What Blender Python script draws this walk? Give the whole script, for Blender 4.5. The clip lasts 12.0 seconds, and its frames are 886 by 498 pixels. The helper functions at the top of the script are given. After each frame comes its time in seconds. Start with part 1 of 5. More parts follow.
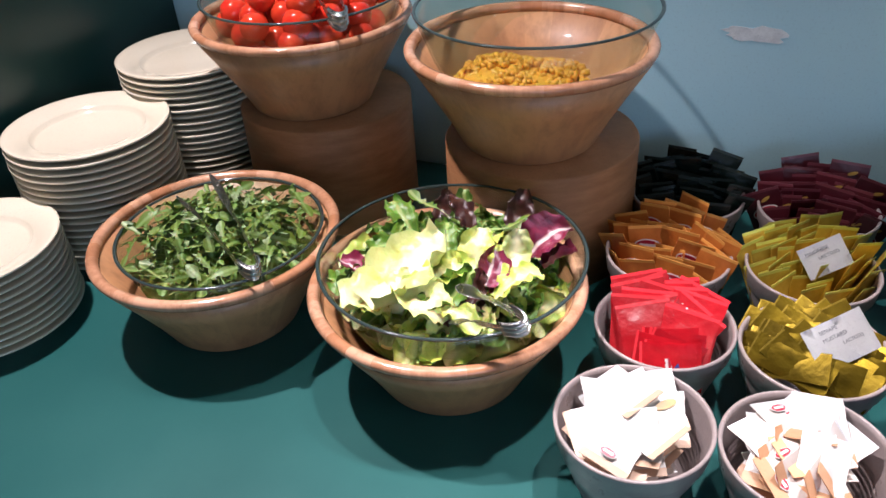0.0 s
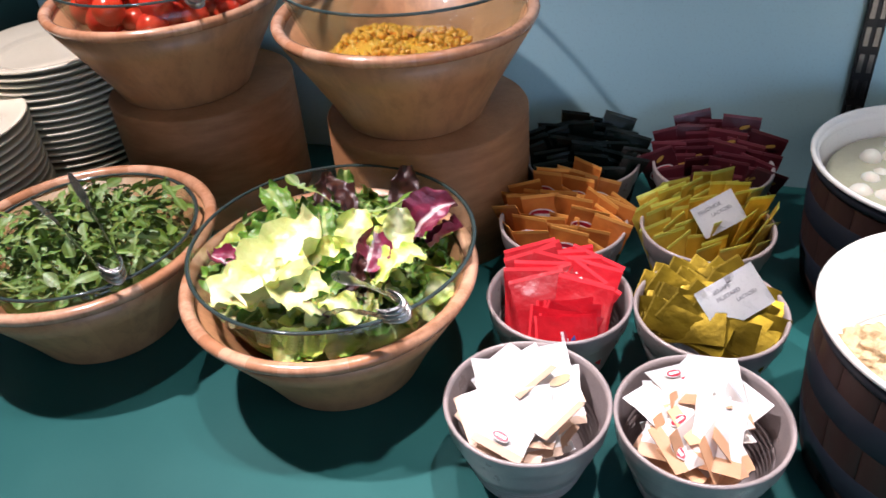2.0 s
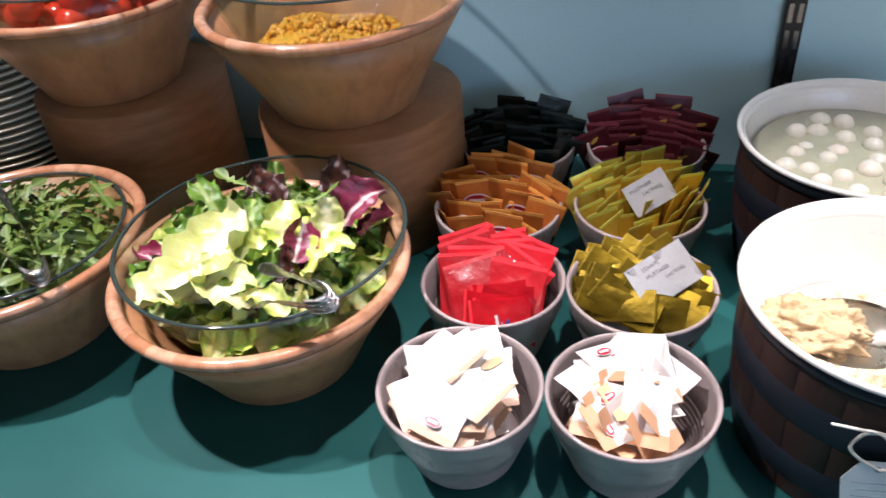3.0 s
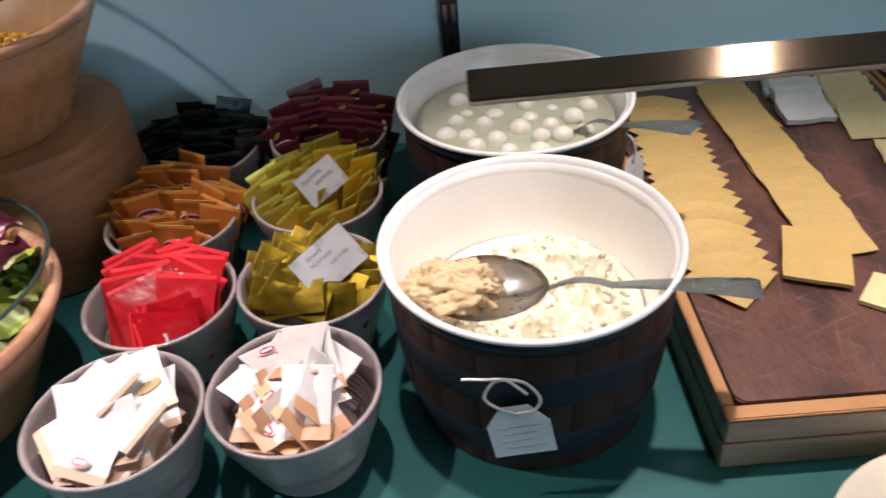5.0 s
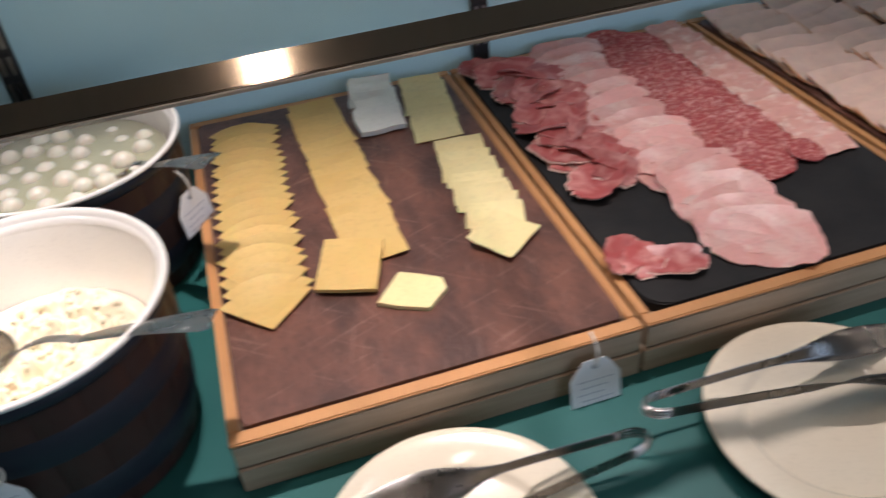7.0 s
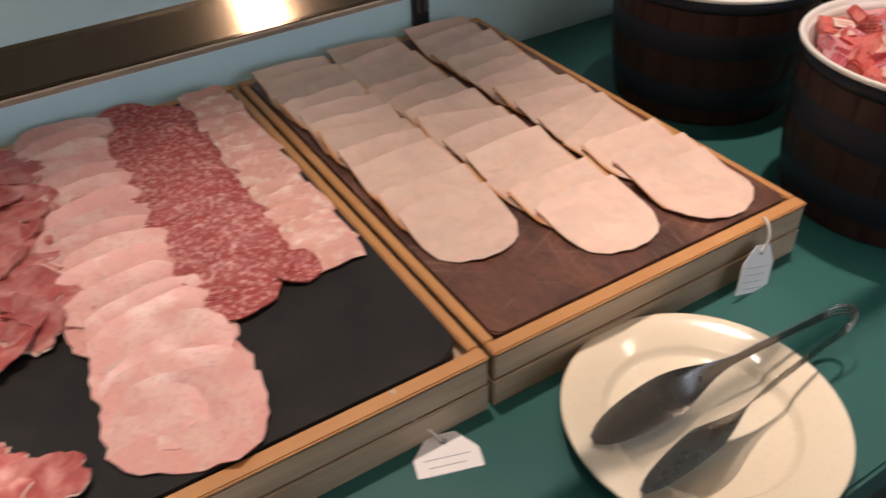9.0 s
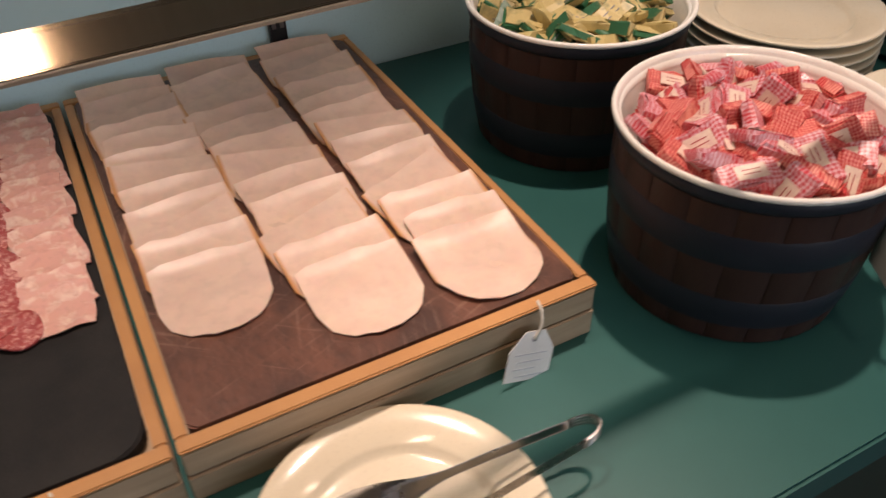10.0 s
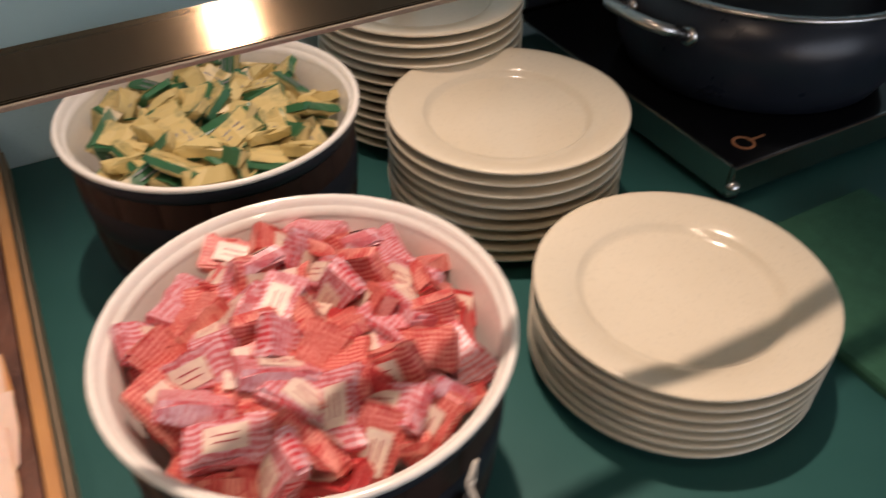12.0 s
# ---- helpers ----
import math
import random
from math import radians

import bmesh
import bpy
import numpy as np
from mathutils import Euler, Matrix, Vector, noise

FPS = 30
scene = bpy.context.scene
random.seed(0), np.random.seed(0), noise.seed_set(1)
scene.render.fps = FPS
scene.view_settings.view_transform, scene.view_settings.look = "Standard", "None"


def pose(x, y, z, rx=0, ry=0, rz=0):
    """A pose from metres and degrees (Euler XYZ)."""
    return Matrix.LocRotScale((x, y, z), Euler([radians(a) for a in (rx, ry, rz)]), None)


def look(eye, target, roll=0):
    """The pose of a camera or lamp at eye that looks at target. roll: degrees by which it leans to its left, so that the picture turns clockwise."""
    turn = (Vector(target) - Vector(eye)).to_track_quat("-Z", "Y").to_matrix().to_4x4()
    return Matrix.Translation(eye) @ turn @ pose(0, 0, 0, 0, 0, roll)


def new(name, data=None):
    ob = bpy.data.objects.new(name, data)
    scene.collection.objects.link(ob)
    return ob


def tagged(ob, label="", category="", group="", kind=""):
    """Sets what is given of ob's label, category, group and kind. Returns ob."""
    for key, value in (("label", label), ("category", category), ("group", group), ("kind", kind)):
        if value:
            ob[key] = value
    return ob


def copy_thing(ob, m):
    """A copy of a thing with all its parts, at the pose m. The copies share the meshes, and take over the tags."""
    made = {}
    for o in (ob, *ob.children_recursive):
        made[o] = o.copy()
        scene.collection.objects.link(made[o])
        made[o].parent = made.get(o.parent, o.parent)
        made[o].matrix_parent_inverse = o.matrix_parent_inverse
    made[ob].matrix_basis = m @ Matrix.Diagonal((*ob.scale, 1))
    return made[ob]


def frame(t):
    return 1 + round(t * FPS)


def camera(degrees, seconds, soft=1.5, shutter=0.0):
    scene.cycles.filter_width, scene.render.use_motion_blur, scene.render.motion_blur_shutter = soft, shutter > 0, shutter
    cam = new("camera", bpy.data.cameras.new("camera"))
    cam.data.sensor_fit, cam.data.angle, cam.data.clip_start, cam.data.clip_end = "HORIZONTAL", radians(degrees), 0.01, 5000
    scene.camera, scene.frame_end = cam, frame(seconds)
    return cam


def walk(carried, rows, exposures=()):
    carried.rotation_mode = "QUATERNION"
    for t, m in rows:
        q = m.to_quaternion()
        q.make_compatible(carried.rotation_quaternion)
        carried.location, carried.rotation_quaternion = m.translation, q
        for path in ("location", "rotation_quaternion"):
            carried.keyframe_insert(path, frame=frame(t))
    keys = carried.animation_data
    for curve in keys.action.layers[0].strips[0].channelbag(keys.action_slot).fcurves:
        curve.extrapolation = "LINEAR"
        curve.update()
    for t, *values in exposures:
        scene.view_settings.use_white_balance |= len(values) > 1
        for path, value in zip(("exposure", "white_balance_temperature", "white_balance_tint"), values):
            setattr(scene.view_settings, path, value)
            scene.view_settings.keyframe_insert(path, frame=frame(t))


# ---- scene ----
cam = camera(59.0, 12.0, soft=1.5, shutter=0.5)
PATH = [
    (0, (0.096, 0.146, 1.492), (-0.603, 1.643, 0.366), -3.5),
    (0.5, (0.1, 0.148, 1.489), (-0.584, 1.647, 0.356), -3.8),
    (1, (0.111, 0.162, 1.483), (-0.546, 1.663, 0.336), -4.5),
    (1.5, (0.124, 0.184, 1.473), (-0.482, 1.697, 0.314), -5.0),
    (2, (0.133, 0.198, 1.463), (-0.414, 1.723, 0.291), -4.8),
    (2.5, (0.144, 0.202, 1.458), (-0.361, 1.732, 0.274), -5.0),
    (2.7, (0.151, 0.203, 1.457), (-0.34, 1.733, 0.266), -5.1),
    (4.3, (0.253, 0.228, 1.438), (0.042, 1.807, 0.228), -5.6),
    (4.5, (0.272, 0.229, 1.435), (0.117, 1.814, 0.225), -5.5),
    (5, (0.308, 0.231, 1.431), (0.278, 1.81, 0.204), -5.5),
    (5.5, (0.339, 0.232, 1.424), (0.403, 1.802, 0.187), -5.5),
    (6, (0.381, 0.229, 1.425), (0.562, 1.787, 0.183), -5.2),
    (6.5, (0.446, 0.224, 1.421), (0.773, 1.759, 0.181), -5.2),
    (7, (0.575, 0.189, 1.43), (0.966, 1.713, 0.195), -5.4),
    (7.2, (0.627, 0.172, 1.437), (1.03, 1.695, 0.205), -5.5),
    (8.8, (0.954, 0.263, 1.387), (1.696, 1.649, 0.15), -2.6),
    (9, (0.981, 0.273, 1.378), (1.781, 1.626, 0.141), -2.1),
    (9.5, (1.092, 0.274, 1.391), (1.908, 1.569, 0.104), -1.3),
    (10, (1.233, 0.242, 1.405), (1.936, 1.59, 0.105), -1.0),
    (10.5, (1.334, 0.217, 1.41), (1.922, 1.626, 0.118), -2.5),
    (11, (1.428, 0.267, 1.398), (2.038, 1.659, 0.098), -2.5),
    (11.5, (1.53, 0.309, 1.387), (2.262, 1.638, 0.083), -1.4),
    (12, (1.649, 0.299, 1.397), (2.365, 1.632, 0.089), -0.3),
]
EXPOSURES = [(0.0, 0.18, 5720, 21.0), (2.5, 0.20, 5700, 20.5), (4.4, -0.16, 5900, 20), (5.5, -0.33, 6000, 21), (7.2, -0.20, 6050, 20.5), (9.0, -0.02, 7100, 25), (12.0, -0.07, 7700, 28)]
walk(cam, [(t, look(eye, target, roll)) for t, eye, target, roll in PATH], EXPOSURES)

# ---------------------------------------------------------------- light
TOP = 0.90                      # height of the counter's top
WALL_Y, LEFT_X, RIGHT_X, ROOM_Y, CEIL = 1.16, -0.84, 4.2, -2.6, 2.75
world = bpy.data.worlds.new("world")
scene.world = world
world.use_nodes = True
sky = world.node_tree.nodes.new("ShaderNodeTexSky")
sky.sky_type, sky.sun_disc = "NISHITA", False
sky.sun_elevation, sky.sun_rotation = radians(40), radians(200)
world.node_tree.links.new(sky.outputs[0], world.node_tree.nodes["Background"].inputs[0])
world.node_tree.nodes["Background"].inputs[1].default_value = 0.08


def lamp(name, kind, m, energy, colour, **more):
    data = bpy.data.lights.new(name, kind)
    data.energy, data.color = energy, colour
    ob = new(name, data)
    ob.matrix_world = m
    return ob, data


# the first spot is an added fill for the counter's front left
for x, y, aim, aim_y, watts, cone in ((-0.20, 0.80, -0.16, 0.46, 58, 30), (-0.76, 0.68, -0.33, 0.62, 165, 56), (0.25, 0.82, 0.10, 0.595, 108, 28), (0.64, 0.92, 0.52, 0.69, 158, 30), (1.25, 0.92, 1.07, 0.54, 82, 40), (1.87, 0.86, 1.77, 0.60, 104, 36)):
    ob, data = lamp("ceiling_spot", "SPOT", look((x, y, 2.62), (aim, aim_y, TOP)), watts, (1.0, 0.90, 0.79))
    data.spot_size, data.spot_blend, data.shadow_soft_size = radians(cone), 0.9, 0.028
# added fill that brightens the upper back wall; no known lamp hangs here
ob, data = lamp("wall_fill_spot", "SPOT", look((0.66, 0.35, 2.62), (0.66, WALL_Y, 1.84)), 62, (1.0, 0.96, 0.88))
data.spot_size, data.spot_blend, data.shadow_soft_size = radians(46), 1.0, 0.12
for x in (0.60, 1.19, 1.78):                               # lamps under the shelf over the guard, mirrored in its rail
    ob, data = lamp("shelf_lamp", "AREA", look((x, 0.415, 1.60), (x, 0.585, 1.25)), 0.65, (1.0, 0.86, 0.68))
    data.shape, data.size, data.size_y = "RECTANGLE", 0.036, 0.20
ob, data = lamp("window_light", "AREA", look((2.5, ROOM_Y + 0.05, 1.7), (1.1, 1.0, 1.4)), 27, (0.58, 0.80, 1.0))
data.shape, data.size, data.size_y = "RECTANGLE", 2.6, 1.5


# ---------------------------------------------------------------- materials
def nodes_of(name):
    m = bpy.data.materials.new(name)
    m.use_nodes = True
    t = m.node_tree
    return m, t, t.nodes["Principled BSDF"], lambda a, b: t.links.new(a, b)


def add(t, kind, **inputs):
    n = t.nodes.new(kind)
    for key, value in inputs.items():
        n.inputs[key.replace("_", " ")].default_value = value
    return n


def mix(t, a, b, fac, mode="MIX"):
    n = t.nodes.new("ShaderNodeMix")
    n.data_type, n.blend_type = "RGBA", mode
    for sock, v in ((n.inputs[0], fac), (n.inputs[6], a), (n.inputs[7], b)):
        if hasattr(v, "is_linked"):
            t.links.new(v, sock)
        else:
            sock.default_value = (*v, 1) if isinstance(v, tuple) and len(v) == 3 else v
    return n.outputs[2]


def ramp(t, sock, lo, hi):
    n = t.nodes.new("ShaderNodeMapRange")
    n.inputs[1].default_value, n.inputs[2].default_value = lo, hi
    t.links.new(sock, n.inputs[0])
    return n.outputs[0]


def surface(name, colour, second=None, rough=0.5, metal=0.0, scale=30.0, stretch=(1, 1, 1), bump=0.1, fine=400.0,
            vary=0.0, spec=0.5, lo=0.35, hi=0.65, sss=0.0, coat=0.0, dist=0.002):
    """Two-scale noise colour with grain, bump, roughness variation and a random tone per object."""
    m, t, b, link = nodes_of(name)
    co = add(t, "ShaderNodeTexCoord")
    mp = add(t, "ShaderNodeMapping")
    mp.inputs["Scale"].default_value = stretch
    link(co.outputs["Object"], mp.inputs[0])
    big = add(t, "ShaderNodeTexNoise", Scale=scale, Detail=5.0, Roughness=0.6)
    small = add(t, "ShaderNodeTexNoise", Scale=fine, Detail=3.0)
    link(mp.outputs[0], big.inputs["Vector"]), link(mp.outputs[0], small.inputs["Vector"])
    second = second or tuple(c * 0.8 for c in colour)
    col = mix(t, colour, second, ramp(t, big.outputs[0], lo, hi))
    col = mix(t, col, tuple(min(1, c * 0.85) for c in second), ramp(t, small.outputs[0], 0.55, 0.9))
    if vary:
        info = add(t, "ShaderNodeObjectInfo")
        hsv = add(t, "ShaderNodeHueSaturation")
        rnd = add(t, "ShaderNodeMapRange")
        rnd.inputs[3].default_value, rnd.inputs[4].default_value = 1 - vary, 1 + vary
        link(info.outputs["Random"], rnd.inputs[0])
        link(rnd.outputs[0], hsv.inputs["Value"]), link(col, hsv.inputs["Color"])
        col = hsv.outputs[0]
    link(col, b.inputs["Base Color"])
    r = add(t, "ShaderNodeMapRange")
    r.inputs[3].default_value, r.inputs[4].default_value = max(0.02, rough - 0.08), min(1, rough + 0.08)
    link(big.outputs[0], r.inputs[0]), link(r.outputs[0], b.inputs["Roughness"])
    b.inputs["Metallic"].default_value, b.inputs["Specular IOR Level"].default_value = metal, spec
    b.inputs["Coat Weight"].default_value = coat
    if sss:
        b.inputs["Subsurface Weight"].default_value, b.inputs["Subsurface Scale"].default_value = sss, 0.006
        b.inputs["Subsurface Radius"].default_value = (1.0, 0.6, 0.4)
    if bump:
        bp = add(t, "ShaderNodeBump", Strength=bump, Distance=dist)
        add_ = add(t, "ShaderNodeMath")
        link(big.outputs[0], add_.inputs[0]), link(small.outputs[0], add_.inputs[1])
        link(add_.outputs[0], bp.inputs["Height"]), link(bp.outputs[0], b.inputs["Normal"])
    return m


def clear_glass(name, tint):
    """Thin clear glass: light passes straight, the gloss grows towards grazing views."""
    m, t, b, link = nodes_of(name)
    clear, shine, face, both = add(t, "ShaderNodeBsdfTransparent"), add(t, "ShaderNodeBsdfGlossy"), add(t, "ShaderNodeLayerWeight", Blend=0.5), t.nodes.new("ShaderNodeMixShader")
    power = t.nodes.new("ShaderNodeMath"); power.operation = "POWER"; power.inputs[1].default_value = 4.0
    gloss = t.nodes.new("ShaderNodeMapRange"); gloss.inputs[3].default_value, gloss.inputs[4].default_value = 0.03, 0.55
    clear.inputs[0].default_value = (*tint, 1)
    shine.inputs["Roughness"].default_value = 0.03
    link(face.outputs["Facing"], power.inputs[0]), link(power.outputs[0], gloss.inputs[0])
    link(gloss.outputs[0], both.inputs[0]), link(clear.outputs[0], both.inputs[1]), link(shine.outputs[0], both.inputs[2])
    link(both.outputs[0], t.nodes["Material Output"].inputs[0])
    return m


def staves(name, a, b_, count, rough=0.45):
    """Light wood glued up from vertical blocks round an axis."""
    m, t, b, link = nodes_of(name)
    co = add(t, "ShaderNodeTexCoord")
    sep = add(t, "ShaderNodeSeparateXYZ")
    link(co.outputs["Object"], sep.inputs[0])
    at = t.nodes.new("ShaderNodeMath"); at.operation = "ARCTAN2"
    link(sep.outputs[1], at.inputs[0]), link(sep.outputs[0], at.inputs[1])
    mu = t.nodes.new("ShaderNodeMath"); mu.operation = "MULTIPLY"; mu.inputs[1].default_value = count / (2 * math.pi)
    link(at.outputs[0], mu.inputs[0])
    fl = t.nodes.new("ShaderNodeMath"); fl.operation = "FLOOR"
    link(mu.outputs[0], fl.inputs[0])
    wn = t.nodes.new("ShaderNodeTexWhiteNoise"); wn.noise_dimensions = "1D"
    link(fl.outputs[0], wn.inputs["W"])
    grain = add(t, "ShaderNodeTexNoise", Scale=1.0, Detail=6.0, Roughness=0.65)
    mp = add(t, "ShaderNodeMapping"); mp.inputs["Scale"].default_value = (60, 60, 6)
    link(co.outputs["Object"], mp.inputs[0]), link(mp.outputs[0], grain.inputs["Vector"])
    col = mix(t, a, b_, wn.outputs[0])
    col = mix(t, col, tuple(c * 0.72 for c in b_), ramp(t, grain.outputs[0], 0.45, 0.75))
    stain = add(t, "ShaderNodeTexNoise", Scale=14.0, Detail=3.0)
    link(co.outputs["Object"], stain.inputs["Vector"])
    col = mix(t, col, tuple(c * 0.55 for c in b_), ramp(t, stain.outputs[0], 0.62, 0.85))
    link(col, b.inputs["Base Color"])
    b.inputs["Roughness"].default_value, b.inputs["Coat Weight"].default_value = rough, 0.15
    bp = add(t, "ShaderNodeBump", Strength=0.15, Distance=0.001)
    link(grain.outputs[0], bp.inputs["Height"]), link(bp.outputs[0], b.inputs["Normal"])
    return m


def veined(name, base, blotch, scale, lo, hi, rough=0.4, fine=180, vary=0.06, sss=0.15):
    """Cut meat and cheese: blotches of a second colour by cells."""
    m, t, b, link = nodes_of(name)
    co = add(t, "ShaderNodeTexCoord")
    info = add(t, "ShaderNodeObjectInfo")
    off = t.nodes.new("ShaderNodeVectorMath"); off.operation = "ADD"
    link(co.outputs["Object"], off.inputs[0]), link(info.outputs["Random"], off.inputs[1])
    n1 = add(t, "ShaderNodeTexNoise", Scale=scale, Detail=4.0, Distortion=0.6)
    n2 = add(t, "ShaderNodeTexNoise", Scale=fine, Detail=3.0)
    link(off.outputs[0], n1.inputs["Vector"]), link(off.outputs[0], n2.inputs["Vector"])
    col = mix(t, base, blotch, ramp(t, n1.outputs[0], lo, hi))
    col = mix(t, col, tuple(c * 0.82 for c in base), ramp(t, n2.outputs[0], 0.5, 0.85))
    hsv = add(t, "ShaderNodeHueSaturation")
    rnd = add(t, "ShaderNodeMapRange"); rnd.inputs[3].default_value, rnd.inputs[4].default_value = 1 - vary, 1 + vary
    link(info.outputs["Random"], rnd.inputs[0]), link(rnd.outputs[0], hsv.inputs["Value"]), link(col, hsv.inputs["Color"])
    link(hsv.outputs[0], b.inputs["Base Color"])
    b.inputs["Roughness"].default_value = rough
    b.inputs["Subsurface Weight"].default_value, b.inputs["Subsurface Scale"].default_value = sss, 0.004
    bp = add(t, "ShaderNodeBump", Strength=0.25, Distance=0.0008)
    link(n2.outputs[0], bp.inputs["Height"]), link(bp.outputs[0], b.inputs["Normal"])
    return m


def gingham(name, a, b_, size):
    """Checked wrapper paper."""
    m, t, b, link = nodes_of(name)
    co = add(t, "ShaderNodeTexCoord")
    warp = add(t, "ShaderNodeTexNoise", Scale=70.0, Detail=2.0); link(co.outputs["Object"], warp.inputs["Vector"])
    bent = t.nodes.new("ShaderNodeVectorMath"); bent.operation = "MULTIPLY_ADD"; bent.inputs[1].default_value = (2.2 * size,) * 3
    link(warp.outputs["Color"], bent.inputs[0]), link(co.outputs["Object"], bent.inputs[2])
    sep = add(t, "ShaderNodeSeparateXYZ"); link(bent.outputs[0], sep.inputs[0])
    parts = []
    for k in (0, 1):
        w = t.nodes.new("ShaderNodeMath"); w.operation = "MULTIPLY"; w.inputs[1].default_value = 1 / size
        link(sep.outputs[k], w.inputs[0])
        f = t.nodes.new("ShaderNodeMath"); f.operation = "FRACT"; link(w.outputs[0], f.inputs[0])
        g = t.nodes.new("ShaderNodeMath"); g.operation = "GREATER_THAN"; g.inputs[1].default_value = 0.5
        link(f.outputs[0], g.inputs[0]); parts.append(g.outputs[0])
    s = t.nodes.new("ShaderNodeMath"); link(parts[0], s.inputs[0]), link(parts[1], s.inputs[1])
    h = t.nodes.new("ShaderNodeMath"); h.operation = "MULTIPLY"; h.inputs[1].default_value = 0.5; link(s.outputs[0], h.inputs[0])
    ns = add(t, "ShaderNodeTexNoise", Scale=120.0, Detail=3.0); link(co.outputs["Object"], ns.inputs["Vector"])
    col = mix(t, a, b_, h.outputs[0])
    col = mix(t, col, tuple(c * 0.7 for c in b_), ramp(t, ns.outputs[0], 0.5, 0.9))
    link(col, b.inputs["Base Color"])
    b.inputs["Roughness"].default_value = 0.38
    bp = add(t, "ShaderNodeBump", Strength=0.4, Distance=0.001)
    link(ns.outputs[0], bp.inputs["Height"]), link(bp.outputs[0], b.inputs["Normal"])
    return m


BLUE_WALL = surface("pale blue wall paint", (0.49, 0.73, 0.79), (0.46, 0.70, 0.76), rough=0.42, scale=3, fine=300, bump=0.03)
GREEN_TOP = surface("dark green laminate", (0.0145, 0.088, 0.082), (0.0175, 0.100, 0.092), rough=0.40, scale=7, fine=500, bump=0.03, spec=0.3)
GREEN_WALL = surface("dark green panel", (0.009, 0.037, 0.032), (0.012, 0.045, 0.038), rough=0.3, scale=4, fine=300, bump=0.03)
PLASTER = surface("off white plaster", (0.6, 0.56, 0.5), rough=0.8, scale=3, bump=0.1)
FLOOR_MAT = surface("brown floor boards", (0.2, 0.13, 0.08), (0.13, 0.08, 0.05), rough=0.5, scale=3, stretch=(1, 8, 1))
BOWL_WOOD = staves("blocked light beech wood", (0.56, 0.285, 0.125), (0.45, 0.21, 0.09), 22)
RIM_WOOD = staves("oiled rim wood", (0.66, 0.37, 0.23), (0.44, 0.185, 0.085), 30, 0.18)
LOG_WOOD = surface("turned oak log", (0.42, 0.185, 0.072), (0.30, 0.125, 0.047), rough=0.6, scale=3, stretch=(6, 6, 26), fine=60, bump=0.3)
PORCELAIN = surface("cream porcelain", (0.74, 0.655, 0.51), (0.71, 0.625, 0.48), rough=0.12, scale=8, bump=0.02, spec=0.5, coat=0.3)
WHITE_GLAZE = surface("white glaze", (0.84, 0.80, 0.74), (0.82, 0.78, 0.72), rough=0.12, scale=8, bump=0.02, coat=0.3)
GREY_GLAZE = surface("mauve grey stoneware", (0.36, 0.29, 0.27), (0.30, 0.245, 0.235), rough=0.3, scale=40, bump=0.08, coat=0.2)
STAVE_BROWN = surface("dark brown barrel wood", (0.054, 0.027, 0.022), (0.040, 0.020, 0.017), rough=0.5, scale=12, stretch=(5, 5, 1), fine=160, bump=0.1, spec=0.2)
HOOP_BLACK = surface("blue black hoop", (0.016, 0.02, 0.03), (0.020, 0.023, 0.034), rough=0.5, scale=20, bump=0.05, spec=0.25)
BOX_EDGE = surface("orange beech edge", (0.52, 0.25, 0.09), (0.44, 0.20, 0.07), rough=0.42, scale=4, stretch=(3, 3, 20), bump=0.1)
BOX_SIDE = surface("pale ash box side", (0.46, 0.33, 0.22), (0.37, 0.26, 0.17), rough=0.5, scale=5, stretch=(2, 2, 24), fine=120, bump=0.15)
BOARD = surface("dark brown wood effect board", (0.145, 0.058, 0.037), (0.060, 0.024, 0.016), rough=0.36, scale=13, stretch=(1.9, 0.9, 1), fine=130, bump=0.35, lo=0.40, hi=0.62)


def scratch(material):
    """Pale knife marks over a cutting board."""
    t = material.node_tree
    b = t.nodes["Principled BSDF"]
    co = add(t, "ShaderNodeTexCoord")
    old = b.inputs["Base Color"].links[0].from_socket
    total = None
    for turn, scale in ((20, (5, 80, 1)), (-38, (4, 90, 1)), (75, (5, 95, 1)), (-70, (6, 110, 1))):
        mp = add(t, "ShaderNodeMapping")
        mp.vector_type = "TEXTURE"
        mp.inputs["Rotation"].default_value[2], mp.inputs["Scale"].default_value = radians(turn), tuple(1 / c for c in scale)
        n = add(t, "ShaderNodeTexNoise", Scale=2.2, Detail=4.0, Roughness=0.7)
        t.links.new(co.outputs["Object"], mp.inputs[0]), t.links.new(mp.outputs[0], n.inputs["Vector"])
        old = mix(t, old, (0.32, 0.18, 0.13), ramp(t, n.outputs[0], 0.60, 0.86))
    t.links.new(old, b.inputs["Base Color"])


scratch(BOARD)
SLATE = surface("black slate board", (0.014, 0.013, 0.013), (0.022, 0.02, 0.019), rough=0.55, scale=30, bump=0.15, spec=0.15)
STEEL = surface("polished steel", (0.66, 0.64, 0.62), (0.62, 0.60, 0.58), rough=0.27, metal=1.0, scale=20, fine=200, bump=0.02)
DARK_STEEL = surface("worn steel", (0.33, 0.31, 0.29), (0.27, 0.255, 0.24), rough=0.28, metal=1.0, scale=20, fine=300, bump=0.04)
PAPER = surface("white paper", (0.80, 0.79, 0.78), (0.76, 0.75, 0.74), rough=0.7, scale=20, bump=0.05)
INK = surface("grey ink", (0.22, 0.22, 0.24), rough=0.7, bump=0)
STRING = surface("white twine", (0.72, 0.68, 0.6), rough=0.9, scale=300, bump=0.3)
GLASS = clear_glass("bowl glass", (0.86, 0.92, 0.89))
PANE_GLASS = clear_glass("pane glass", (0.96, 0.98, 0.97))
